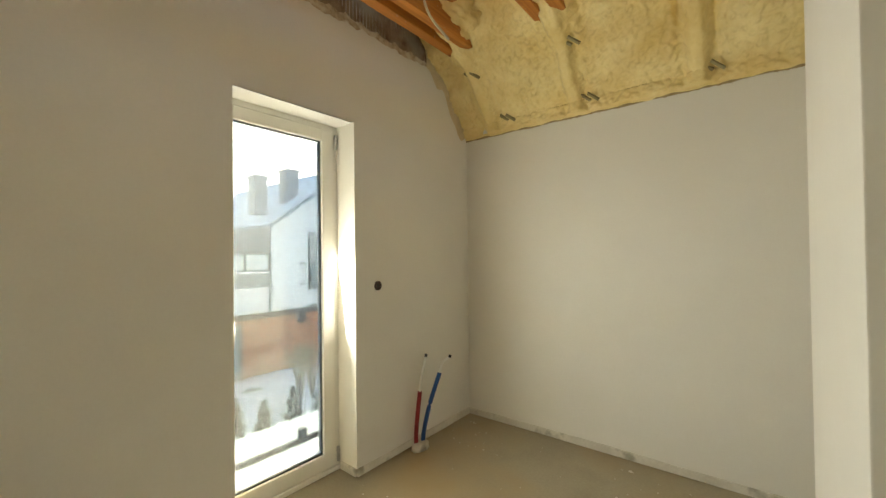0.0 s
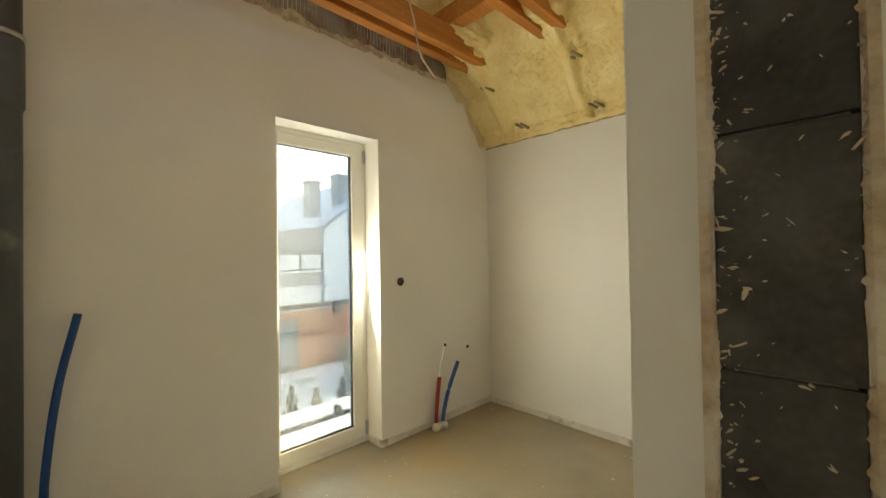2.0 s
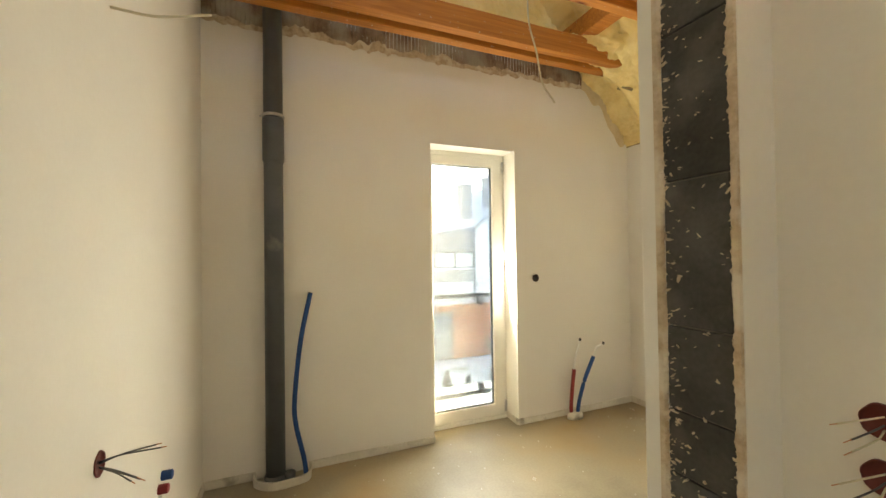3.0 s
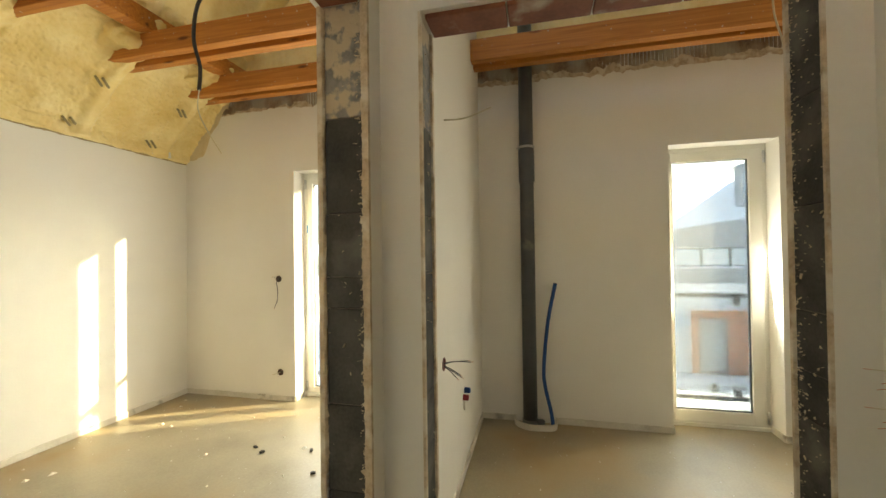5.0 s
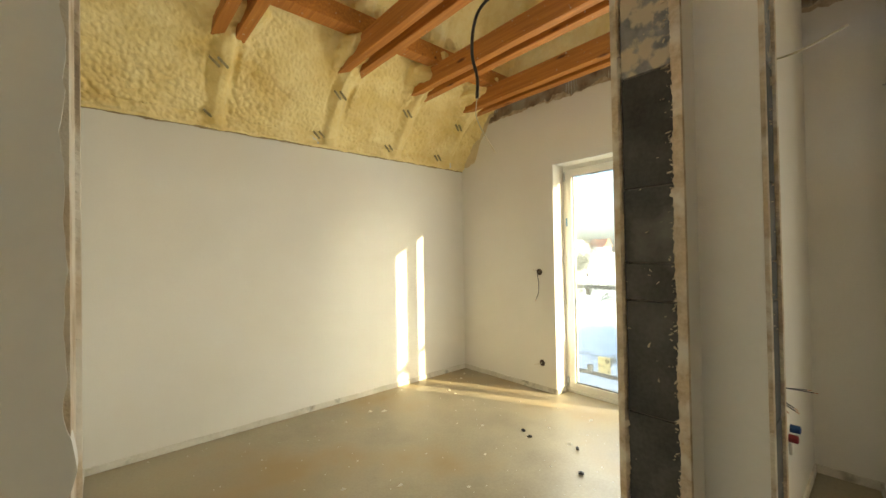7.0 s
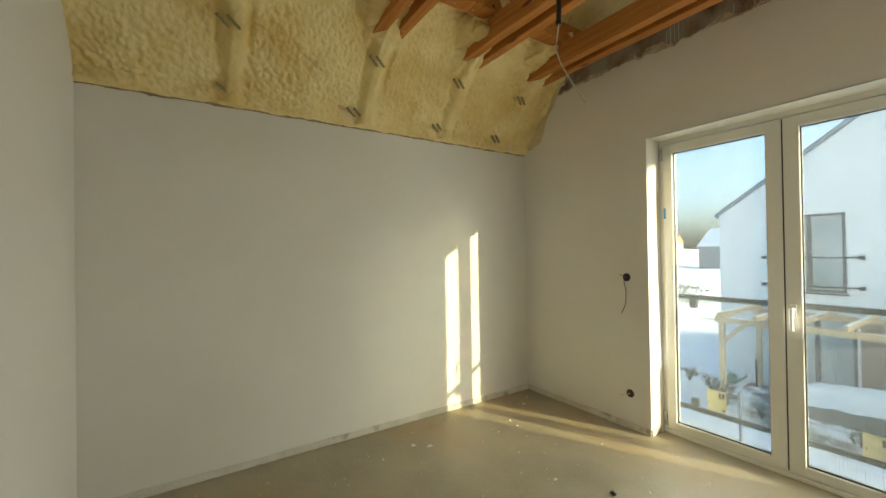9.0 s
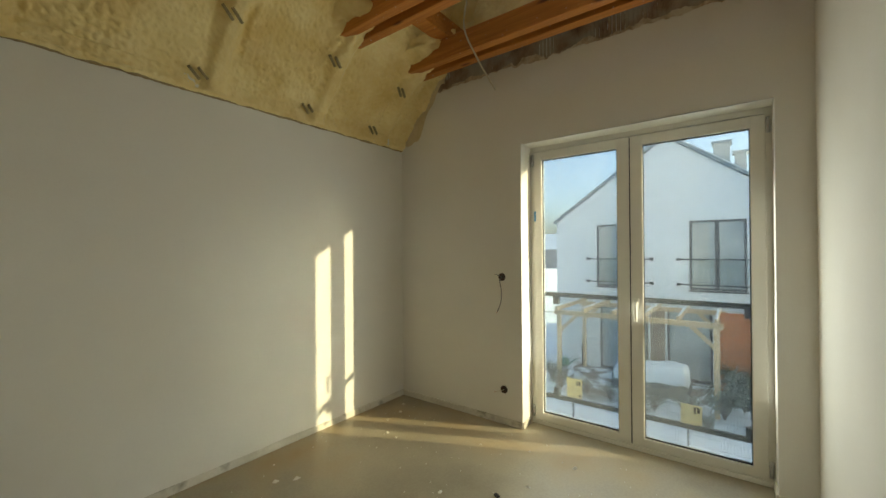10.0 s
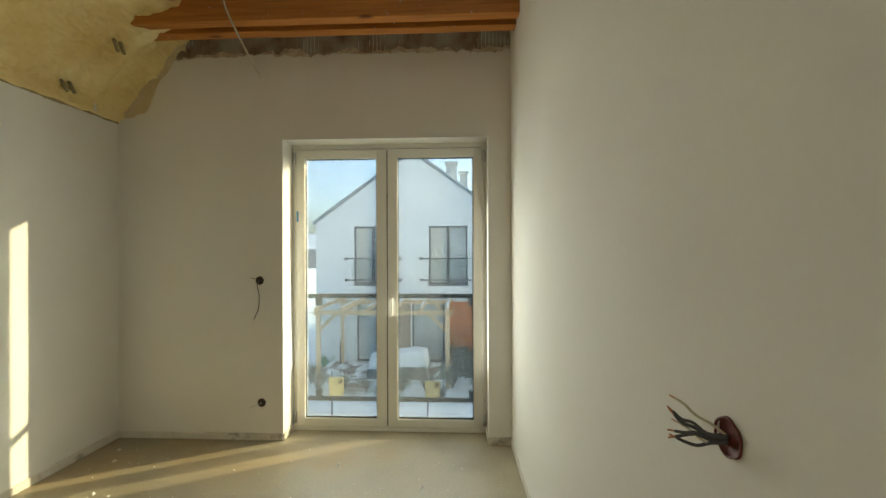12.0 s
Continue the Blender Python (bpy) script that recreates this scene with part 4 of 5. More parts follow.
# ---- edge strip at the foot of the walls ----
def edge_strip(name, p0, p1, nrm, h=0.048, seed=0.0):
    p0, p1, nrm = Vector(p0), Vector(p1), Vector(nrm)
    L = (p1 - p0).length
    n = max(4, int(L / 0.03))
    bm = bmesh.new()
    prev = None
    for i in range(n + 1):
        p = p0 + (p1 - p0) * i / n
        s = i * L / n
        hh = h + 0.006 * fbm(s * 2.3, seed, 1, 3)
        th = 0.010 + 0.005 * fbm(s * 1.7, seed, 5, 3)
        ring = [bm.verts.new(q) for q in (p - nrm * 0.002 + Z * 0.0, p + nrm * th, p + nrm * th + Z * (hh - 0.004), p + nrm * (th - 0.003) + Z * hh, p - nrm * 0.002 + Z * hh)]
        if prev:
            for k in range(5):
                bm.faces.new((prev[k], prev[(k + 1) % 5], ring[(k + 1) % 5], ring[k]))
        else:
            bm.faces.new(ring[::-1])
        prev = ring
    bm.faces.new(prev)
    bmesh.ops.recalc_face_normals(bm, faces=bm.faces[:])
    return solid(name, bm, M_STRIP, "pale dirty foam edge strip at the foot of the wall", "baseboard", "structure")


M_STRIP = textured("dirty_foam_strip", (0.58, 0.54, 0.46), (0.76, 0.72, 0.64), 5, 0.9, 60, 0.4, 0.003, stain=(0.30, 0.27, 0.22), stain_scale=7, stain_low=0.60, stain_high=0.74)
for k, (p0, p1, nrm) in enumerate((((XW, YS, 0), (XW, WA[0], 0), X), ((XW, WA[1], 0), (XW, PS - SKEW * (JA0 - XW), 0), X), ((XW, 0.43, 0), (XW, WB[0], 0), X), ((XW, WB[1], 0), (XW, YN, 0), X),
                                   ((XW, PN, 0), (XW, 0.12, 0), X), ((XW, YS, 0), (XE, YS, 0), Y), ((XE, PS, 0), (XE, YS, 0), -X), ((XW, PS - SKEW * (JA0 - XW), 0), (JA0 - 0.01, PS, 0), -Y),
                                   ((XW, PN, 0), (DX0, PN, 0), Y), ((XW, YN, 0), (DX0, YN, 0), -Y), ((XF + 0.015, WA[0], 0), (XW, WA[0], 0), Y), ((XF + 0.015, WA[1], 0), (XW, WA[1], 0), -Y),
                                   ((XF + 0.015, WB[1], 0), (XW, WB[1], 0), -Y), ((XF + 0.015, WB[0], 0), (XW, WB[0], 0), Y), ((0.718, HN, 0), (0.718, 1.075, 0), -X), ((0.718, 1.555, 0), (0.718, 2.50, 0), -X))):
    edge_strip("baseboard", p0, p1, nrm, 0.048 if k != 8 else 0.05, k * 3.7)
bend = smooth_line([(XW + 0.01, 0.11, 0), (XW + 0.10, 0.13, 0), (XW + 0.165, 0.22, 0), (XW + 0.16, 0.34, 0), (XW + 0.13, 0.42, 0), (XW + 0.03, 0.44, 0)], 5)
bm = bmesh.new()
for a, b in zip(bend, bend[1:]):
    d = (b - a).normalized()
    q = Vector((-d.y, d.x, 0)) * 0.006
    vs = [bm.verts.new(c) for c in (a - q, a + q, b + q, b - q, a - q + Z * 0.045, a + q + Z * 0.045, b + q + Z * 0.045, b - q + Z * 0.045)]
    for f in ((0, 1, 2, 3), (4, 7, 6, 5), (0, 4, 5, 1), (3, 2, 6, 7), (0, 3, 7, 4), (1, 5, 6, 2)):
        bm.faces.new([vs[i] for i in f])
bmesh.ops.recalc_face_normals(bm, faces=bm.faces[:])
solid("baseboard", bm, M_STRIP, "pale dirty foam strip bent round the pipes", "baseboard", "structure")


# ---- pipes ----
def soil_pipe(x, y):
    t = thing("soil_pipe", (x, y, 0), "dark grey plastic soil pipe rising through the room corner", "pipe")
    r = 0.055
    part("pipe", tube([(x, y, -0.01), (x, y, 2.05), (x, y, 3.3)], r, 40), M_PIPE_GREY, t, "", True)
    part("socket", tube([(x, y, 1.935), (x, y, 1.95), (x, y, 2.195), (x, y, 2.21)], [r + 0.001, r + 0.007, r + 0.007, r + 0.004], 40), M_PIPE_GREY, t, "thicker pipe socket", True)
    part("clip_ring", tube([(x, y, 2.21), (x, y, 2.215), (x, y, 2.225), (x, y, 2.23)], [r + 0.006, r + 0.010, r + 0.010, r + 0.005], 40), M_METAL, t, "shiny clip ring", True)
    part("foot_socket", tube([(x, y, 0.0), (x, y, 0.05), (x, y, 0.06)], [r + 0.008, r + 0.008, r + 0.001], 40), M_PIPE_GREY, t, "", True)
    part("clamp_screw", tube([(x - 0.01, y - r - 0.004, 2.22), (x - 0.01, y - r - 0.022, 2.22)], 0.005, 8), M_METAL, t)


soil_pipe(XW + 0.085, 0.235)
t = thing("stub_pipe", (XW + 0.11, 0.315, 0), "short grey plastic drain stub by the soil pipe", "pipe")
part("stub", tube([(XW + 0.10, 0.315, 0), (XW + 0.10, 0.315, 0.055), (XW + 0.10, 0.315, 0.058)], [0.032, 0.032, 0.028], 24), M_PIPE_GREY, t, "", True)


def hose(pts, radius, mat, label, tip=None, tip_mat=None):
    p = smooth_line(pts, 8)
    t = thing("pipe_hose", p[0], label, "pipe")
    h = part("sleeve", tube(p, radius, 14), mat, t, "", True)
    part("end_cap", tube([p[-1], p[-1] + (p[-1] - p[-2]).normalized() * 0.004], [radius * 1.02, radius * 0.8], 14), M_BLACK if tip is None else mat, t)
    if tip:
        d = (p[-1] - p[-2]).normalized()
        q = smooth_line([p[-2], p[-1] + d * 0.08, Vector(tip)], 6)
        part("inner_pipe", tube(q, 0.0085, 12), M_WHITEPIPE, t, "white inner pipe", True)
        part("plug", tube([q[-1] - d * 0.004, q[-1] + d * 0.016], [0.010, 0.0105], 12), M_BLACK, t, "dark end plug", True)


hose([(XW + 0.09, 0.41, 0.0), (XW + 0.085, 0.395, 0.12), (XW + 0.075, 0.352, 0.32), (XW + 0.07, 0.345, 0.48), (XW + 0.065, 0.382, 0.83), (XW + 0.055, 0.443, 1.13)], 0.0145, M_BLUE, "blue corrugated pipe sleeve curving up the wall")
RF = (XW + 0.055, 2.488)
hose([(RF[0], RF[1], 0.0), (RF[0] + 0.002, RF[1] - 0.004, 0.10), (RF[0] + 0.014, RF[1] + 0.002, 0.25), (RF[0] + 0.03, RF[1] + 0.009, 0.40)], 0.0155, M_RED, "red pipe sleeve with white water pipe", (-1.284, 2.558, 0.636))
hose([(RF[0] + 0.012, RF[1] + 0.05, 0.0), (RF[0] + 0.02, RF[1] + 0.062, 0.12), (RF[0] + 0.045, RF[1] + 0.10, 0.30), (RF[0] + 0.08, RF[1] + 0.167, 0.50)], 0.0155, M_BLUE, "blue pipe sleeve with white water pipe", (-1.188, 2.710, 0.612))
bm = tube([(RF[0] + 0.02, RF[1] + 0.02, 0.0), (RF[0] + 0.02, RF[1] + 0.02, 0.035), (RF[0] + 0.02, RF[1] + 0.02, 0.045)], [0.06, 0.055, 0.03], 18)
bmesh.ops.scale(bm, vec=(0.8, 1.25, 1), verts=bm.verts, space=Matrix.Translation((-RF[0] - 0.02, -RF[1] - 0.02, 0)))
solid("pipe_collar", bm, M_STRIP, "pale foam collar round two water pipes", "collar", smooth=True)


# ---- sockets and wires ----
def wall_box(at, nrm, label, wires=(), radius=0.031, mat=None, depth=0.03):
    """A round box let into plaster: rim, cup, and its wires."""
    at, nrm = Vector(at), Vector(nrm)
    t = thing("socket_box", at, label, "socket box", "bare electrical boxes")
    a, b = nrm.cross(Z).normalized(), Z
    n = 28
    bm = bmesh.new()
    rings = []
    for r, d in ((radius * 1.0, 0.0005), (radius * 0.98, 0.0035), (radius * 0.90, 0.0038), (radius * 0.86, -0.002), (radius * 0.82, -0.012)):
        rings.append([bm.verts.new(at + nrm * d + (a * math.cos(2 * math.pi * k / n) + b * math.sin(2 * math.pi * k / n)) * r * (1 + 0.03 * math.sin(5 * k + at.y * 9))) for k in range(n)])
    for r, s in zip(rings, rings[1:]):
        for k in range(n):
            bm.faces.new((r[k], r[(k + 1) % n], s[(k + 1) % n], s[k]))
    bm.faces.new(rings[0][::-1])
    bm.faces.new(rings[-1])
    bmesh.ops.recalc_face_normals(bm, faces=bm.faces[:])
    part("cup", bm, mat or M_SOCKET_DARK, t, "", True)
    if len(wires) < 3:
        part("insert", tube([at - nrm * 0.011, at + nrm * 0.002], [radius * 0.55, radius * 0.4], 14), M_BLACK, t)
    for pts, r, m, strip in wires:
        p = smooth_line([at + a * q[0] + nrm * q[1] + b * q[2] for q in pts], 6)
        w = part("wire", tube(p, r, 8), m, t, "", True)
        if strip:
            d = (p[-1] - p[-2]).normalized()
            part("bare_end", tube([p[-1], p[-1] + d * 0.012], r * 0.55, 6), M_COPPER, w, "bare copper end")
    return t


# a: along the wall (nrm x z), then out of the wall, then up
wall_box((XW, -2.106, 1.160), X, "dark round socket box with a loose cream wire", ((((0, 0.0, 0), (0.004, 0.03, -0.03), (-0.012, 0.035, -0.10), (-0.004, 0.03, -0.20), (0.028, 0.03, -0.275)), 0.0030, M_CABLE_GREY, True),
                                                                          (((0, 0, 0), (0.02, 0.02, 0.012), (0.045, 0.03, 0.02)), 0.0022, M_CABLE_GREY, True)))
wall_box((XW, -2.094, 0.270), X, "dark round socket box with short wires", ((((0, 0, 0), (0.02, 0.02, -0.008), (0.06, 0.03, -0.02)), 0.0022, M_CABLE_CREAM, True),))
wall_box((XW, 2.194, 1.160), X, "dark round box near the tall window")
HX = 0.785
wall_box((HX, PS - SKEW * (JA0 - HX), 1.090), -Y, "dark red round wall box with loose wires", (
    (((0, 0, 0), (0.0121, 0.0182, 0.0147), (0.0273, 0.0334, 0.0221), (0.0376, 0.0455, 0.0353), (0.0516, 0.0516, 0.039)), 0.0024, M_CABLE_CREAM, True),
    (((0, 0, 0.0024), (0.0121, 0.0243, 0), (0.0303, 0.0364, 0.0088), (0.0455, 0.0455, 0.0074), (0.0607, 0.0516, 0.014)), 0.0028, M_CABLE_GREY, True),
    (((0, 0, 0), (0.0121, 0.0243, -0.0024), (0.0273, 0.0364, 0.0024), (0.0425, 0.0455, 0.0024), (0.0558, 0.0516, 0.0103)), 0.0028, M_CABLE_GREY, True),
    (((0, 0, -0.0044), (0.0121, 0.0182, -0.0074), (0.0273, 0.0334, -0.0059), (0.0425, 0.0425, -0.0132), (0.0546, 0.0516, -0.0162)), 0.0026, M_CABLE_GREY, True),
    (((0, 0, -0.0074), (0.0121, 0.0182, -0.0162), (0.0243, 0.0303, -0.0132), (0.0394, 0.0394, -0.0044), (0.0485, 0.0485, 0)), 0.0018, M_CABLE_CREAM, True),
    (((0, 0, -0.0103), (0.0121, 0.0182, -0.0147), (0.0273, 0.0303, -0.0265), (0.0425, 0.0394, -0.0294), (0.0558, 0.0485, -0.028)), 0.0027, M_CABLE_GREY, True),
    (((0, 0, -0.0088), (0.0121, 0.0182, -0.0103), (0.0303, 0.0334, -0.0103), (0.0455, 0.0425, -0.0192), (0.0534, 0.0516, -0.0249)), 0.0026, M_CABLE_GREY, True)), 0.031, M_SOCKET)
wall_box((0.0, PN, 0.828), Y, "dark red round wall box with a fan of stiff wires", (
    (((0, 0, 0.0), (-0.01, 0.05, 0.012), (-0.02, 0.12, 0.018)), 0.0022, M_CABLE_GREY, True),
    (((0, 0, 0.004), (0.01, 0.05, 0.018), (0.015, 0.14, 0.022)), 0.0022, M_CABLE_GREY, True),
    (((0, 0, -0.01), (0.0, 0.04, -0.03), (0.0, 0.09, -0.06)), 0.0022, M_CABLE_GREY, True),
    (((0, 0, -0.008), (0.02, 0.04, -0.015), (0.03, 0.09, -0.04)), 0.0022, M_CABLE_GREY, True),
    (((0, 0, -0.01), (-0.02, 0.03, -0.04), (-0.03, 0.06, -0.075)), 0.0022, M_CABLE_GREY, True)), 0.033, M_SOCKET)
SWX = 1.055
for z in (1.154, 1.086):
    wall_box((SWX, HN, z), -Y, "dark red round switch box with loose wires", (
        (((0, 0, 0.006), (0.004, 0.035, 0.007), (0.008, 0.085, 0.010)), 0.0011, M_CABLE_CREAM, True),
        (((0, 0, -0.004), (0.0, 0.03, -0.006), (0.006, 0.06, -0.012)), 0.0011, M_CABLE_GREY, True),
        (((0, 0, -0.010), (-0.004, 0.03, -0.014), (0.002, 0.07, -0.022)), 0.0011, M_CABLE_CREAM, True)), 0.022, M_SOCKET)

# capped water outlets on the partition
t = thing("water_outlet", (-0.54, PN, 0.47), "small plastic water outlet with blue and red plugs", "water outlet")
part("plate", box(-0.567, -0.513, PN, PN + 0.012, 0.40, 0.455, 0.003), M_PVC, t)
part("blue_plug", tube([(-0.56, PN, 0.508), (-0.56, PN + 0.035, 0.508), (-0.56, PN + 0.038, 0.508)], [0.018, 0.018, 0.012], 12), M_BLUE, t, "blue test plug")
part("red_plug", tube([(-0.515, PN, 0.478), (-0.515, PN + 0.032, 0.478), (-0.515, PN + 0.035, 0.478)], [0.018, 0.018, 0.012], 12), M_RED, t, "red test plug")


# ---- hanging cables ----
def cable(pts, r, mat, label, tail=None):
    p = smooth_line(pts, 10)
    t = thing("loose_cable", p[0], label, "cable")
    part("sheath", tube(p, r, 10), mat, t, "", True)
    if tail:
        q = smooth_line([p[-1]] + [Vector(a) for a in tail], 8)
        part("wire", tube(q, 0.0028, 8), M_CABLE_CREAM, t, "thin pale wire", True)
    return t


cable([(-0.08, -1.03, 2.92), (0.018, -1.177, 2.914), (0.122, -1.3, 2.868), (0.212, -1.35, 2.778), (0.267, -1.364, 2.649), (0.299, -1.351, 2.468), (0.27, -1.343, 2.343), (0.308, -1.311, 2.208)], 0.0092, M_CABLE_BLACK,
      "black corrugated conduit hanging from the beams", [(0.292, -1.335, 2.12), (0.275, -1.30, 2.02), (0.235, -1.25, 1.905)])
cable([(-0.44, 1.51, 2.90), (-0.44, 1.51, 2.62), (-0.39, 1.52, 2.42), (-0.35, 1.525, 2.24), (-0.256, 1.525, 2.10)], 0.0045, M_CABLE_CREAM, "thin white cable hanging from the beams")
cable([(-0.07, PN + 0.002, 2.075), (-0.085, -0.05, 2.08), (-0.12, 0.084, 2.135)], 0.004, M_CABLE_CREAM, "short white cable end sticking out of plaster")

# rafters and timber above the tie beams, half sunk in foam
for c in TIES:
    for side in (-1, 1):
        y0 = YS + 0.25 if side < 0 else YN - 0.25
        t = thing("rafter", (c, y0, roof_z(y0)), "dark orange-brown rafter sunk in foam", "rafter", "rafters under the roof")
        y1 = RIDGE_Y + side * 0.05
        za, zb = roof_z(y0) + 0.01, roof_z(y1) + 0.01
        part("plank", extrude_yz([(y0, za - 0.03), (y1, zb - 0.03), (y1, zb + 0.2), (y0, za + 0.2)], c - 0.036, c + 0.036), M_WOOD, t)


def spacer(x, y, z, side, flip):
    """A pair of small dark timber slats poking out of the foam."""
    t = thing("foam_spacer", (x, y, z), "pair of small dark slats poking out of foam", "slat", "slats poking out of the foam")
    for k in (-0.028, 0.028):
        b = box(-0.008, 0.008, -0.010, 0.010, -0.044, 0.044, 0.002)
        bmesh.ops.transform(b, verts=b.verts, matrix=Matrix.Translation((x + k, y + side * 0.010 * (k > 0), z - 0.012 * (k > 0))) @ Matrix.Rotation(radians(-side * 42), 4, "X") @ Matrix.Rotation(radians(flip), 4, "Y"))
        part("slat", b, M_SLAT, t)


M_SLAT = textured("grey_old_timber", (0.24, 0.19, 0.09), (0.36, 0.29, 0.15), 12, 0.9, 80, 0.4, 0.002)
for y, z, xs in ((YS + 0.05, 2.43, (1.244, 0.418, -0.314, -0.954)), (YS + 0.33, 2.708, (1.256, 0.352, -0.342, -1.017))):
    for x in xs:
        spacer(x, y, z, 1, 52)
for y, z, xs in ((YN - 0.04, 2.435, (-0.945, -0.313, 0.383)), (YN - 0.305, 2.72, (-1.10, -0.345))):
    for x in xs:
        spacer(x, y, z, -1, -45)
for side, y in ((-1, YS + 0.78), (1, YN - 0.80)):
    t = thing("purlin", (0.3, y, 3.0), "orange-brown timber purlin lying across the tie beams", "beam")
    part("timber", box(XW + 0.02, 1.9, y - 0.06, y + 0.06, TIE_Z0 + 0.162, TIE_Z0 + 0.30, 0.006), M_WOOD, t)

# ---- small things on the floor ----
for x, y, r in ((-0.532, -1.69, 0.4), (-0.482, -1.596, 0.9), (-0.576, -1.268, 0.2), (-0.319, -1.096, 0.7)):
    b = box(-0.016, 0.016, -0.010, 0.010, 0, 0.012, 0.003)
    tube([(0, 0, 0.012), (0, 0, 0.016)], 0.006, 8, b)
    bmesh.ops.transform(b, verts=b.verts, matrix=Matrix.Translation((x, y, 0.001)) @ Matrix.Rotation(r * 3, 4, "Z"))
    solid("plastic_clip", b, M_BLACK, "small black plastic clip lying on the screed", "clip", group="clips on the floor")
rng = random.Random(8)
bm = bmesh.new()
for _ in range(560):
    x, y = rng.uniform(-1.3, 1.9), rng.choice((rng.uniform(YS + 0.05, PS - 0.1), rng.uniform(PN + 0.1, YN - 0.1)))
    if y > 0 and x > 0.6:
        continue
    s = rng.uniform(0.0015, 0.006) * (3.2 if rng.random() < 0.10 else 1)
    k = rng.randint(4, 6)
    base = [bm.verts.new((x + s * rng.uniform(0.6, 1.8) * math.cos(6.283 * i / k), y + s * rng.uniform(0.5, 1.2) * math.sin(6.283 * i / k), 0.0015 + 0.004 * fbm(x * 0.7, y * 0.7, 0.3) - 0.004)) for i in range(k)]
    tip = bm.verts.new((x, y, 0.003 + s * 0.6 + 0.004 * fbm(x * 0.7, y * 0.7, 0.3) - 0.002))
    for i in range(k):
        bm.faces.new((base[i], base[(i + 1) % k], tip))
solid("plaster_crumbs", bm, M_STRIP, "pale plaster crumbs scattered over the screed", "crumbs", "stuff")


# ---- outside ----
G = -2.9
XH = -13.35                       # facades across the garden


def ground_pt(u, v):
    a = 2 * math.pi * u
    r = 0.5 + 1500 * v ** 5 + 40 * v
    x, y = -12 + r * math.cos(a), r * math.sin(a)
    return (x, y, G + (0.05 * fbm(x * 0.3, y * 0.3, 0, 3) if r < 60 else 0) - 0.03)


solid("ground", sheet(ground_pt, 96, 60), M_SNOW_GROUND, "snow-covered ground with bare patches", "ground", "structure", True)

# snow-covered canopy under the tall window
t = thing("canopy", (-2.25, 2.0, -0.4), "flat canopy slab under fresh snow outside the window", "canopy")
part("slab", box(-2.70, XOUT, 0.2, 4.0, -0.42, -0.16, 0.01), M_RENDER_WHITE, t)
part("snow", box(-2.72, XOUT - 0.002, 0.19, 4.01, -0.16, -0.10, 0.03), M_SNOW, t, "layer of snow")


def house_window(parent, x, y0, y1, z0, z1, split=True, rails=True, curtain=True):
    w = part("window", frame_ring(x - 0.06, x + 0.03, y0, y1, z0, z1, 0.07, 0.07, 0.07, 0.07, 0.0), M_WINFRAME, parent, "anthracite window with a glass balustrade" if rails else "anthracite window")
    part("pane", box(x + 0.002, x + 0.010, y0 + 0.05, y1 - 0.05, z0 + 0.05, z1 - 0.05), M_DARKGLASS, w)
    if split:
        part("mullion", box(x - 0.05, x + 0.035, (y0 + y1) / 2 - 0.06, (y0 + y1) / 2 + 0.06, z0 + 0.05, z1 - 0.05), M_WINFRAME, w)
    if curtain:
        part("curtain", sheet(lambda u, v: (x + 0.016 + 0.003 * math.sin(u * 60), y0 + 0.10 + u * (y1 - y0) * 0.30, z0 + 0.1 + v * (z1 - z0 - 0.2)), 40, 1), M_CURTAIN, w, "pale curtain")
    part("sill", box(x - 0.02, x + 0.09, y0 - 0.04, y1 + 0.04, z0 - 0.06, z0 - 0.01), M_WINFRAME, w)
    if rails:
        for z in (z0 + 0.97, z0 + 0.16):
            part("rail", box(x + 0.09, x + 0.12, y0 - 0.33, y1 + 0.33, z - 0.02, z + 0.02), M_RAIL, w)
            for y in (y0 - 0.30, y1 + 0.30):
                part("bracket", box(x, x + 0.13, y - 0.05, y + 0.05, z - 0.05, z + 0.05), M_RAIL, w)
        g = part("glass_panel", box(x + 0.10, x + 0.105, y0 - 0.05, y1 + 0.05, z0 + 0.12, z0 + 0.95), M_GLASS_RAIL, w)
        g.visible_shadow = False
    return w


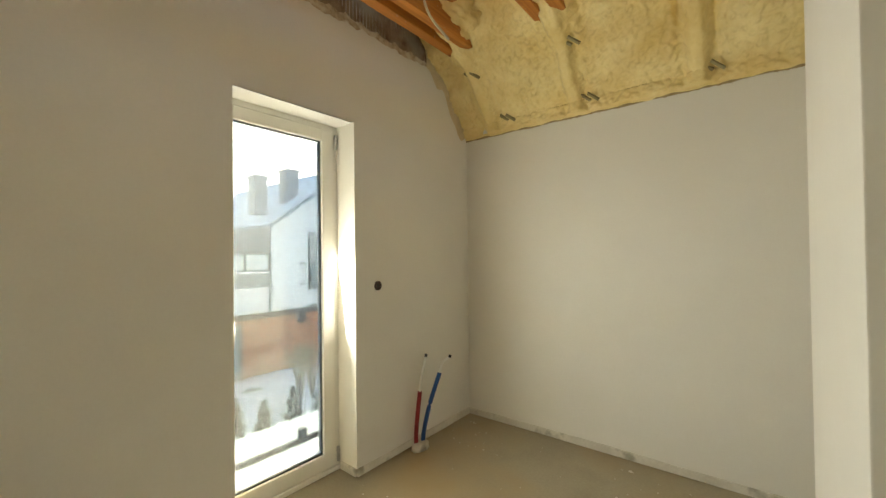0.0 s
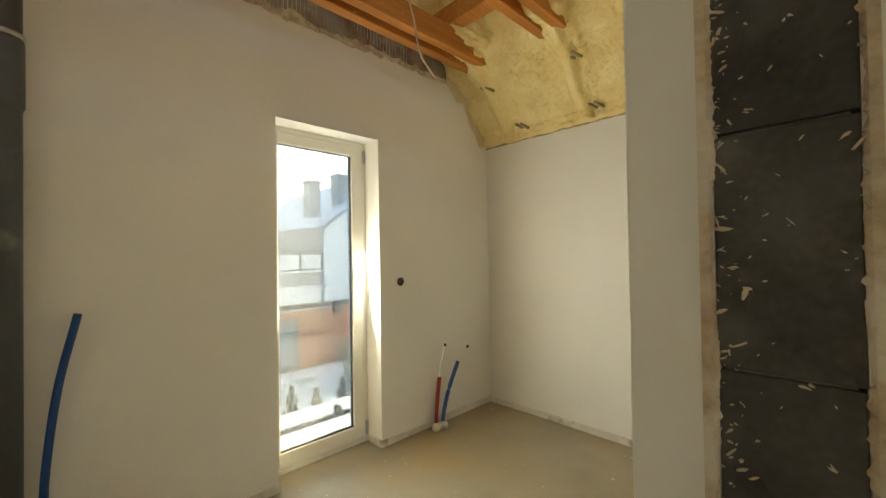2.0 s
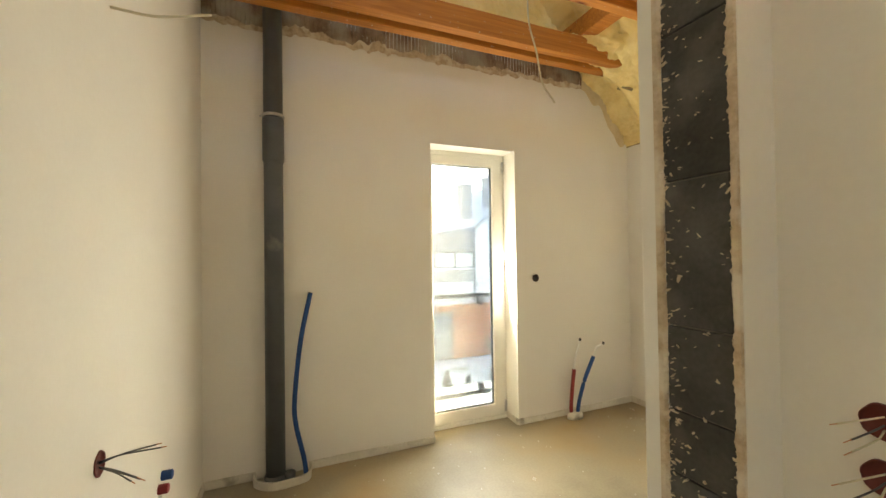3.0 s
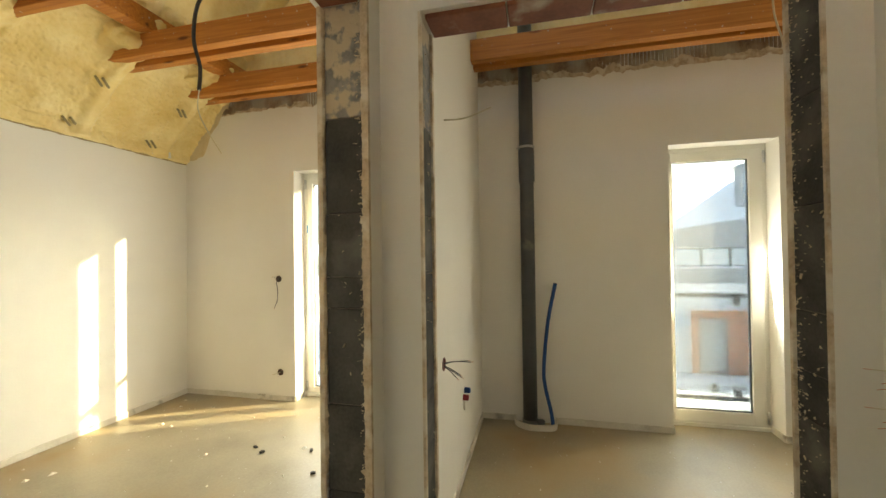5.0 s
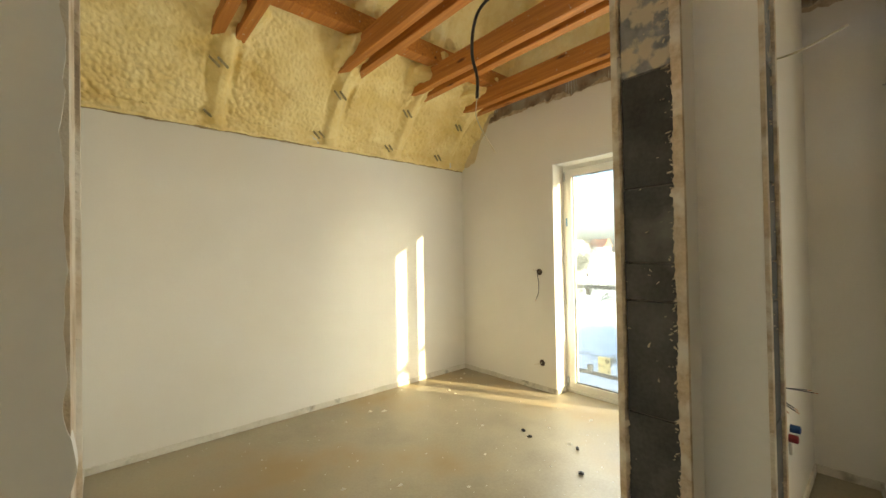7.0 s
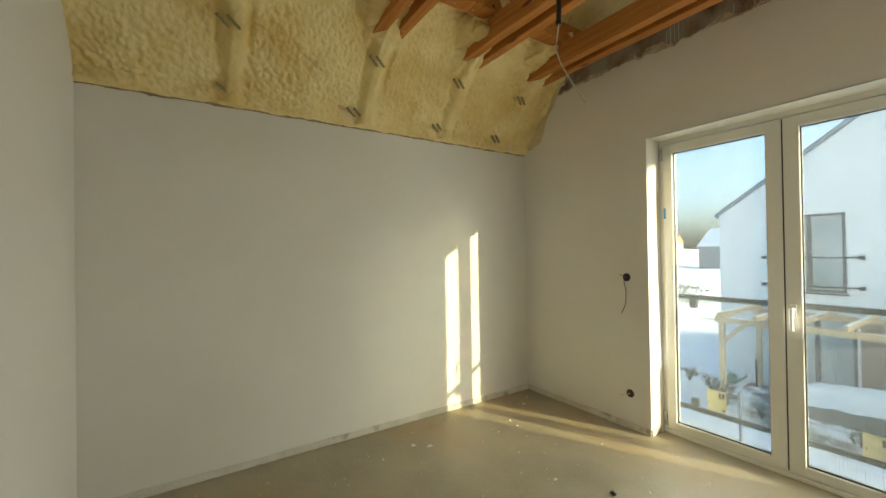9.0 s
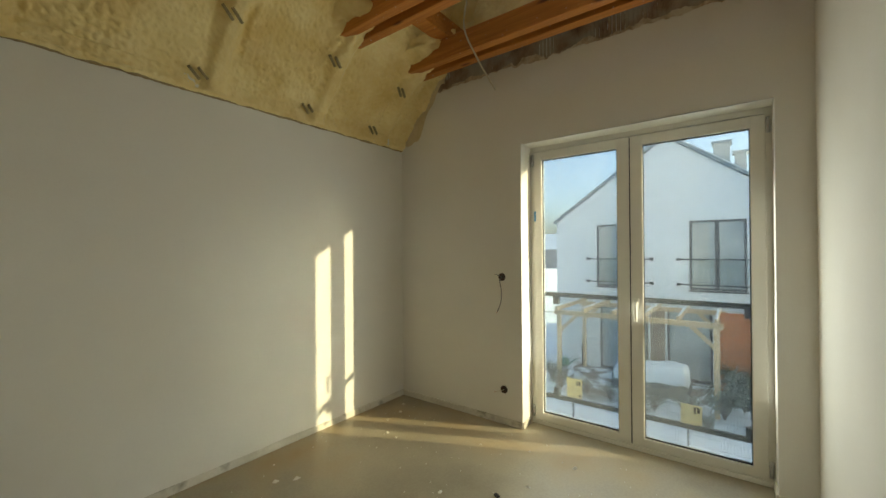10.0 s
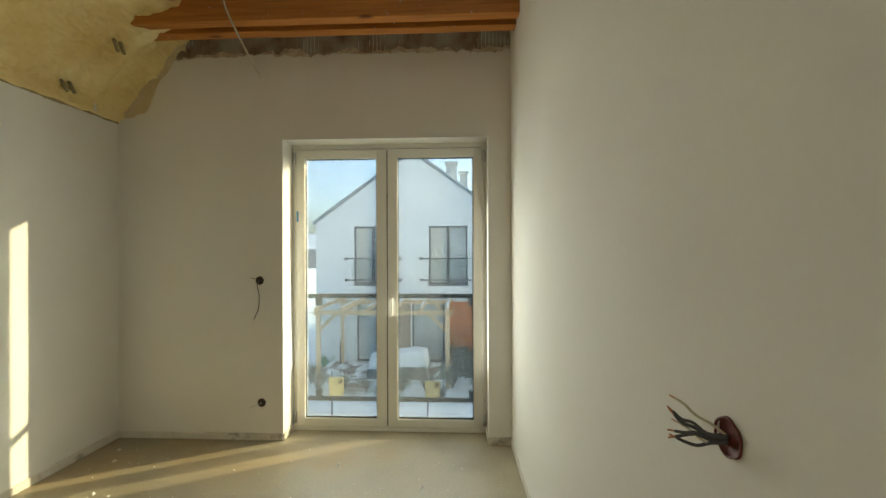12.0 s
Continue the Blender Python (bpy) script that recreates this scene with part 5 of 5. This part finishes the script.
def house(ym, depth, label, chimneys, south_grey=False):
    """A white gabled house across the garden; its gable faces the garden."""
    half, eave, ridge = 3.70, 2.42, 5.08
    y0, y1 = ym - half, ym + half
    h = thing("house", (XH - depth / 2, ym, G), label, "house", "houses across the garden")
    body = extrude_yz([(y0, G), (y1, G), (y1, eave), (ym, ridge), (y0, eave)], XH - depth, XH)
    part("wall", body, M_RENDER_WHITE, h, "white rendered walls")
    for s in (-1, 1):
        ye = ym + s * (half + 0.10)
        k = (ridge - eave) / half
        ze = eave - 0.10 * k
        prof = [(ye, ze + 0.02), (ym, ridge + 0.02), (ym, ridge + 0.14), (ye, ze + 0.14)]
        rf = part("roof", extrude_yz(prof, XH - depth - 0.1, XH + 0.08), M_ROOF, h, "dark sheet roof under snow")
        prof = [(ye + (-s) * 0.06, ze + 0.14 + 0.045), (ym, ridge + 0.145), (ym, ridge + 0.22), (ye + (-s) * 0.06, ze + 0.22)]
        part("snow", extrude_yz(prof, XH - depth, XH - 0.06), M_SNOW, rf, "snow on the roof")
    for yc, xc, hh, w in chimneys:
        c = part("chimney", box(xc - w, xc + w, yc - w * 0.9, yc + w * 0.9, 3.0, hh, 0.01), M_CHIMNEY, h, "grey chimney")
        part("chimney_cap", box(xc - w - 0.06, xc + w + 0.06, yc - w * 0.9 - 0.06, yc + w * 0.9 + 0.06, hh, hh + 0.09), M_CHIMNEY, c)
    for ya, yb in ((ym - 2.20, ym - 0.72), (ym + 0.66, ym + 2.12)):
        house_window(h, XH, ya, yb, 0.08, 2.28)
    # ground floor
    house_window(h, XH, ym - 2.1, ym - 0.55, G + 0.05, -0.58, True, False, False)
    house_window(h, XH, ym + 0.02, ym + 1.25, G + 0.05, -0.58, False, False, False)
    part("brick_panel", box(XH, XH + 0.03, ym - 0.48, ym - 0.05, G, -0.55), M_BRICK, h, "brown brick panel")
    if south_grey:
        ys = y0
        part("cladding", box(XH - depth + 0.5, XH - 0.02, ys - 0.03, ys, 0.30, eave - 0.05), M_CLAD_GREY, h, "grey cladding of the upper floor")
        # ground-floor wing with a terrace on its flat roof
        yw, xf = ys - 3.6, XH - 0.06
        part("wing", box(XH - 5.5, xf, yw, ys - 0.002, G, 0.24), M_RENDER_WHITE, h, "white rendered ground-floor wing")
        b = part("balcony", box(xf - 0.12, xf + 0.03, yw, ys - 0.004, 0.22, 0.74, 0.01), M_CLAD_GREY, h, "grey terrace parapet with glass panels")
        part("snow", box(xf - 0.14, xf + 0.04, yw, ys - 0.01, 0.742, 0.80, 0.01), M_SNOW, b, "snow on the parapet")
        for k in range(4):
            ya = yw + 0.06 + k * 0.89
            part("glass_panel", box(xf - 0.05, xf - 0.03, ya, ya + 0.78, 0.86, 1.40), M_FROST, b, "frosted glass panel")
        for k in range(5):
            part("post", box(xf - 0.07, xf - 0.02, yw + k * 0.89 - 0.03, yw + k * 0.89 + 0.03, 0.76, 1.44), M_RAIL, b)
        part("rail", box(xf - 0.07, xf - 0.02, yw, ys - 0.02, 1.42, 1.46), M_RAIL, b)
        part("downpipe", tube([(XH + 0.08, ys - 0.12, G), (XH + 0.08, ys - 0.12, 0.1), (XH + 0.08, ys - 0.02, 0.2), (XH + 0.02, ys + 0.1, 0.2)], 0.05, 12), M_ROOF, h)
    return h


M_FROST = textured("frosted_glass", (0.55, 0.60, 0.60), (0.66, 0.70, 0.70), 2, 0.3, 7, 0, 0.001)
house(-2.50, 9.0, "white two-storey gabled house with dark window frames", ((-1.02, XH - 2.0, 5.02, 0.26), (-0.50, XH - 1.9, 4.60, 0.18)))
house(11.45, 11.0, "white two-storey gabled house with grey side balcony and snowy roof", ((7.98, XH - 1.5, 4.44, 0.28), (9.31, XH - 1.5, 4.88, 0.30)), True)


def timber_screen(y0, y1, x, z1, label):
    t = thing("timber_screen", (x, (y0 + y1) / 2, G), label, "fence", "orange timber screens")
    n = int((z1 - G) / 0.145)
    for k in range(n):
        part("board", box(x - 0.012, x + 0.012, y0, y1, G + 0.05 + k * 0.145, G + 0.05 + k * 0.145 + 0.138, 0.003), M_ORANGE, t)
    for y in (y0 + 0.05, (y0 + y1) / 2, y1 - 0.05):
        part("post", box(x - 0.09, x - 0.014, y - 0.04, y + 0.04, G, z1), M_ORANGE, t)


def terrace_door():
    """Dark glazed door of the low wing, framed in orange boards."""
    x = XH + 0.12
    t = thing("terrace_door", (x, 6.06, G), "dark glazed terrace door in an orange board surround", "door")
    part("head_board", box(x - 0.012, x + 0.012, 5.50, 6.62, -0.95, -0.70, 0.004), M_ORANGE, t)
    part("side_board", box(x - 0.012, x + 0.012, 5.50, 5.72, G + 0.05, -0.95, 0.004), M_ORANGE, t)
    d = part("door_frame", frame_ring(x - 0.09, x - 0.02, 5.72, 6.62, G + 0.05, -0.95, 0.07, 0.07, 0.07, 0.07, 0.0), M_WINFRAME, t)
    part("pane", box(x - 0.07, x - 0.06, 5.78, 6.56, G + 0.11, -1.01), M_DARKGLASS, d)


timber_screen(-1.05, 1.5, XH + 0.35, -0.58, "orange-stained horizontal board screen by the pergola")
timber_screen(6.62, 11.4, XH + 0.12, -0.70, "orange-stained horizontal board screen before the house")
terrace_door()


def pergola():
    xa, xb, ya, yb, zt = -10.6, XH + 0.25, -5.1, -1.05, -0.50
    t = thing("pergola", ((xa + xb) / 2, (ya + yb) / 2, G), "pale pine garden pergola with open rafters", "pergola")
    for x in (xa, xb):
        for y in (ya, yb):
            part("post", box(x - 0.06, x + 0.06, y - 0.06, y + 0.06, G, zt - 0.14, 0.006), M_PINE, t)
            d = 1 if y == ya else -1
            b = box(-0.035, 0.035, -0.05, 0.05, -0.4, 0.4, 0.004)
            bmesh.ops.transform(b, verts=b.verts, matrix=Matrix.Translation((x, y + d * 0.27, zt - 0.40)) @ Matrix.Rotation(radians(-45 * d), 4, "X"))
            part("brace", b, M_PINE, t)
        part("beam", box(x - 0.06, x + 0.06, ya - 0.15, yb + 0.15, zt - 0.14, zt, 0.006), M_PINE, t)
    for k in range(6):
        y = ya + (yb - ya) * k / 5
        r = part("rafter", box(xb - 0.2, xa + 0.25, y - 0.035, y + 0.035, zt, zt + 0.13, 0.006), M_PINE, t)
        part("snow", box(xb - 0.2, xa + 0.2, y - 0.03, y + 0.03, zt + 0.13, zt + 0.155, 0.006), M_SNOW, r, "thin line of snow")


pergola()
solid("patio", box(-11.1, XH + 0.05, -5.4, -1.3, G - 0.05, G + 0.035, 0.01), M_PAVING, "dark brown garden paving", "paving", "structure")

# covered garden furniture under snow
t = thing("covered_furniture", (-11.9, -2.75, G), "garden furniture under a dark cover heaped with snow", "garden furniture")


def cover(u, v, lift=0.0, grow=1.0):
    a, b = 2 * u - 1, 2 * v - 1
    e = max(abs(a), abs(b))
    f = max(0.0, 1 - max(0, (e - 0.72) / 0.28) ** 2)
    z = (0.72 + 0.10 * a * 0.5 + 0.10 * b) * f + 0.06 * fbm(a * 2, b * 2, 3, 3)
    return (-11.9 + grow * 0.66 * a * (1 - 0.10 * (1 - f)), -2.75 + grow * 1.15 * b * (1 - 0.12 * (1 - f)), G + 0.04 + max(z, 0.0) + lift)


part("cover", sheet(cover, 30, 40), M_TARP, t, "dark fabric cover", True)


def snow_cap(u, v):
    p = cover(0.04 + 0.92 * u, 0.03 + 0.94 * v)
    k = math.sin(math.pi * u) ** 0.4 * math.sin(math.pi * v) ** 0.4
    return (p[0], p[1], p[2] + 0.10 * k + 0.05 * k * fbm(u * 3, v * 4, 1, 2) - 0.01)


part("snow", sheet(snow_cap, 30, 40), M_SNOW, t, "heaped snow", True)

# watering can and garden tap
t = thing("watering_can", (-12.9, -5.75, G), "green plastic watering can standing in the snow", "watering can")
part("body", tube([(-12.9, -5.75, G), (-12.9, -5.75, G + 0.05), (-12.9, -5.75, G + 0.24), (-12.9, -5.75, G + 0.28)], [0.13, 0.15, 0.13, 0.09], 18), M_GREEN, t, "", True)
part("spout", tube([(-12.9, -5.63, G + 0.06), (-12.9, -5.42, G + 0.24), (-12.9, -5.36, G + 0.30)], [0.03, 0.02, 0.04], 10), M_GREEN, t, "", True)
part("handle", tube(smooth_line([(-12.9, -5.86, G + 0.08), (-12.9, -6.0, G + 0.2), (-12.9, -5.88, G + 0.34), (-12.9, -5.75, G + 0.28)]), 0.015, 8), M_GREEN, t, "", True)
t = thing("garden_tap", (-13.0, -5.15, G), "thin dark garden tap post", "tap")
part("post", tube([(-13.0, -5.15, G), (-13.0, -5.15, G + 0.85)], 0.025, 8), M_RAIL, t)
part("spout", tube(smooth_line([(-13.0, -5.15, G + 0.8), (-12.9, -5.13, G + 0.86), (-12.82, -5.12, G + 0.75)]), 0.015, 8), M_RAIL, t)


# mesh fence between the gardens
def mesh_fence(x, y0, y1, h, label):
    t = thing("mesh_fence", (x, (y0 + y1) / 2, G), label, "fence")
    n = int((y1 - y0) / 2.5)
    for k in range(n + 1):
        y = y0 + (y1 - y0) * k / n
        p = part("post", box(x - 0.03, x + 0.03, y - 0.02, y + 0.02, G, G + h + 0.06, 0.003), M_WIRE, t)
    bm = bmesh.new()
    for k in range(int((y1 - y0) / 0.055)):
        y = y0 + k * 0.055
        tube([(x, y, G + 0.03), (x, y, G + h)], 0.003, 3, bm, False)
    for z in (0.05, 0.25, 0.45, 0.65, 0.85, 1.05, 1.2):
        if z < h:
            tube([(x + 0.004, y0, G + z), (x + 0.004, y1, G + z)], 0.0045, 4, bm, False)
    w = part("mesh", bm, M_WIRE, t, "grey welded wire mesh")
    w["kind"] = "stuff"


mesh_fence(-8.6, -9.0, 11.0, 1.05, "grey welded mesh fence between snowy gardens")


# plants
def shrub(x, y, size, label, mat, leaves=260, name="shrub", seed=1):
    t = thing(name, (x, y, G), label, "shrub", "garden shrubs")
    rg = random.Random(seed)
    bm, bl = bmesh.new(), bmesh.new()
    for k in range(16):
        a = rg.uniform(0, 6.283)
        end = Vector((x + size * 0.5 * math.cos(a) * rg.uniform(0.3, 1), y + size * 0.5 * math.sin(a) * rg.uniform(0.3, 1), G + size * rg.uniform(0.4, 0.95)))
        mid = Vector((x, y, G)).lerp(end, 0.5) + Vector((0, 0, size * 0.12))
        tube([(x, y, G), mid, end], [0.012, 0.008, 0.004], 4, bm, False)
        for _ in range(leaves // 16):
            c = mid.lerp(end, rg.uniform(0, 1)) + Vector((rg.gauss(0, 1), rg.gauss(0, 1), rg.gauss(0, 1))) * size * 0.09
            leaf(bl, c, size * rg.uniform(0.03, 0.06), rg)
    part("stems", bm, M_TWIG, t)
    f = part("foliage", bl, mat, t)
    f["kind"] = "stuff"


def leaf(bm, c, s, rg):
    a = Vector((rg.gauss(0, 1), rg.gauss(0, 1), rg.gauss(0, 1))).normalized()
    b = a.orthogonal().normalized()
    d = a.cross(b)
    vs = [bm.verts.new(c + v) for v in (-a * s, b * s * 0.5 + d * s * 0.15, a * s, -b * s * 0.5 + d * s * 0.15)]
    bm.faces.new(vs)


def conifer(x, y, h, r, seed):
    t = thing("conifer", (x, y, G), "small dark green columnar conifer dusted with snow", "conifer", "young conifers in a row")
    rg = random.Random(seed)
    part("trunk", tube([(x, y, G), (x, y, G + h * 0.5), (x, y, G + h)], [0.03, 0.02, 0.004], 6), M_TWIG, t)
    bm, bs = bmesh.new(), bmesh.new()
    for _ in range(1300):
        q = rg.random() ** 0.8
        rr = r * (1 - q) ** 0.7 * rg.uniform(0.35, 1.08) * (0.85 + 0.3 * math.sin(q * 23 + seed))
        a = rg.uniform(0, 6.283)
        c = Vector((x + rr * math.cos(a), y + rr * math.sin(a), G + 0.05 + q * (h - 0.05)))
        leaf(bs if rg.random() < 0.16 else bm, c, rg.uniform(0.03, 0.07), rg)
    part("foliage", bm, M_SHRUB, t)["kind"] = "stuff"
    part("snow", bs, M_SNOW, t, "snow dust")["kind"] = "stuff"


for k, (x, y, h) in enumerate(((-8.0, 4.15, 1.25), (-8.0, 4.75, 1.05), (-8.0, 5.45, 1.15), (-8.0, 6.2, 1.2), (-8.0, 3.5, 1.1), (-8.0, 7.0, 1.1))):
    conifer(x, y, h, 0.26, k + 3)
for k, (x, y, s) in enumerate(((-10.3, -5.0, 0.75), (-10.4, -4.2, 0.6), (-10.2, -3.5, 0.55), (-10.2, -2.4, 0.7), (-10.3, -1.7, 0.85), (-10.6, -0.9, 1.0), (-11.2, -5.6, 0.7), (-9.6, -3.0, 0.45), (-9.6, -1.2, 0.55),
                               (-12.0, -6.6, 0.6), (-11.4, -0.5, 1.15), (-10.6, 0.1, 1.1), (-12.4, -0.6, 1.0))):
    shrub(x, y, s, "frosted low garden shrub in snow" if s < 1 else "bare tawny garden shrub by the screen", M_SHRUB_PALE if k % 3 else M_SHRUB, 420 if s < 1 else 900, seed=k + 20)


def grass_clump(x, y, h, seed):
    t = thing("ornamental_grass", (x, y, G), "dry straw-coloured plume grass in snow", "grass")
    rg = random.Random(seed)
    bm, bp = bmesh.new(), bmesh.new()
    for _ in range(60):
        a, l = rg.uniform(0, 6.283), h * rg.uniform(0.7, 1.05)
        o = Vector((math.cos(a), math.sin(a), 0)) * rg.uniform(0.1, 0.45)
        tube([(x, y, G), Vector((x, y, G + l * 0.6)) + o * 0.4, Vector((x, y, G + l)) + o], [0.006, 0.004, 0.002], 3, bm, False)
        for k in range(7):
            leaf(bp, Vector((x, y, G + l * (0.8 + 0.03 * k))) + o * (0.75 + 0.04 * k) + Vector((rg.gauss(0, 0.02), rg.gauss(0, 0.02), 0)), 0.045, rg)
    part("blades", bm, M_STRAW, t)["kind"] = "stuff"
    part("plumes", bp, M_STRAW, t)["kind"] = "stuff"


grass_clump(-9.6, 6.6, 1.75, 4)
grass_clump(-9.8, 7.1, 1.6, 5)


# far distance: sheds, houses, trees, hedge
def far_house(x, y, w, d, h, r, roof_mat, label):
    t = thing("distant_house", (x, y, G), label, "house", "distant houses")
    part("wall", box(x - d, x + d, y - w, y + w, G, G + h), M_CLAD_GREY if roof_mat is M_SNOW else M_RENDER_WHITE, t)
    bm = bmesh.new()
    a = [(x - d - 0.3, y - w - 0.3, G + h), (x + d + 0.3, y - w - 0.3, G + h), (x, y - w - 0.3, G + h + r)]
    b = [(p[0], y + w + 0.3, p[2]) for p in a]
    va, vb = [bm.verts.new(p) for p in a], [bm.verts.new(p) for p in b]
    bm.faces.new(va)
    bm.faces.new(vb[::-1])
    for i in range(3):
        bm.faces.new((va[i], va[(i + 1) % 3], vb[(i + 1) % 3], vb[i]))
    bmesh.ops.recalc_face_normals(bm, faces=bm.faces[:])
    part("roof", bm, roof_mat, t)


far_house(-75, -58, 15, 6, 3.6, 3.2, M_SNOW, "long grey shed with a snowy roof")
far_house(-110, -56.5, 2.2, 2.5, 5.5, 2.4, M_REDROOF, "distant white house with an orange tiled roof")
far_house(-95, -34, 6, 6, 4.5, 4.0, M_SNOW, "distant house with a snowy roof")
far_house(-90, -84, 7, 6, 4.5, 4.0, M_SNOW, "distant house with a snowy roof")


def bare_tree(x, y, h, seed):
    t = thing("bare_tree", (x, y, G), "leafless winter tree with fine twigs", "tree", "bare trees")
    rg = random.Random(seed)
    bm, bt = bmesh.new(), bmesh.new()

    def grow(p, d, l, r, n):
        q = p + d * l
        tube([p, p.lerp(q, 0.5) + Vector((rg.gauss(0, 1), rg.gauss(0, 1), 0)) * l * 0.05, q], [r, r * 0.85, r * 0.65], 5 if n > 2 else 3, bm if n > 2 else bt, False)
        if n == 0:
            return
        for _ in range(3 if n > 1 else 4):
            e = (d + Vector((rg.gauss(0, 0.5), rg.gauss(0, 0.5), rg.gauss(0.12, 0.3)))).normalized()
            grow(q if rg.random() < 0.6 else p.lerp(q, 0.7), e, l * rg.uniform(0.6, 0.8), r * 0.6, n - 1)
    grow(Vector((x, y, G)), Vector((0, 0, 1)), h * 0.28, h * 0.022, 5)
    part("trunk", bm, M_TWIG, t)
    part("twigs", bt, M_TWIG, t)["kind"] = "stuff"


bare_tree(-60, -33.5, 8.5, 2)
bare_tree(-70, -40, 8.0, 3)
bare_tree(-66, -52, 7.0, 6)
for k, (x, y, s) in enumerate(((-52, -31, 4.6), (-58, -36.5, 3.8), (-50, -40, 3.0))):
    shrub(x, y, s, "frosted evergreen bush across the field", M_SHRUB_PALE, 1600, "far_bush", 60 + k)
rng = random.Random(12)
bl = bmesh.new()
for _ in range(5200):
    u = rng.random()
    leaf(bl, Vector((-30 - 6 * u + rng.gauss(0, 0.5), -14 - 42 * u, G + 1.5 * rng.random() ** 0.7)), rng.uniform(0.08, 0.2), rng)
solid("hedge", bl, M_SHRUB_PALE, "long brown frosted hedge across the field", "hedge", "stuff")
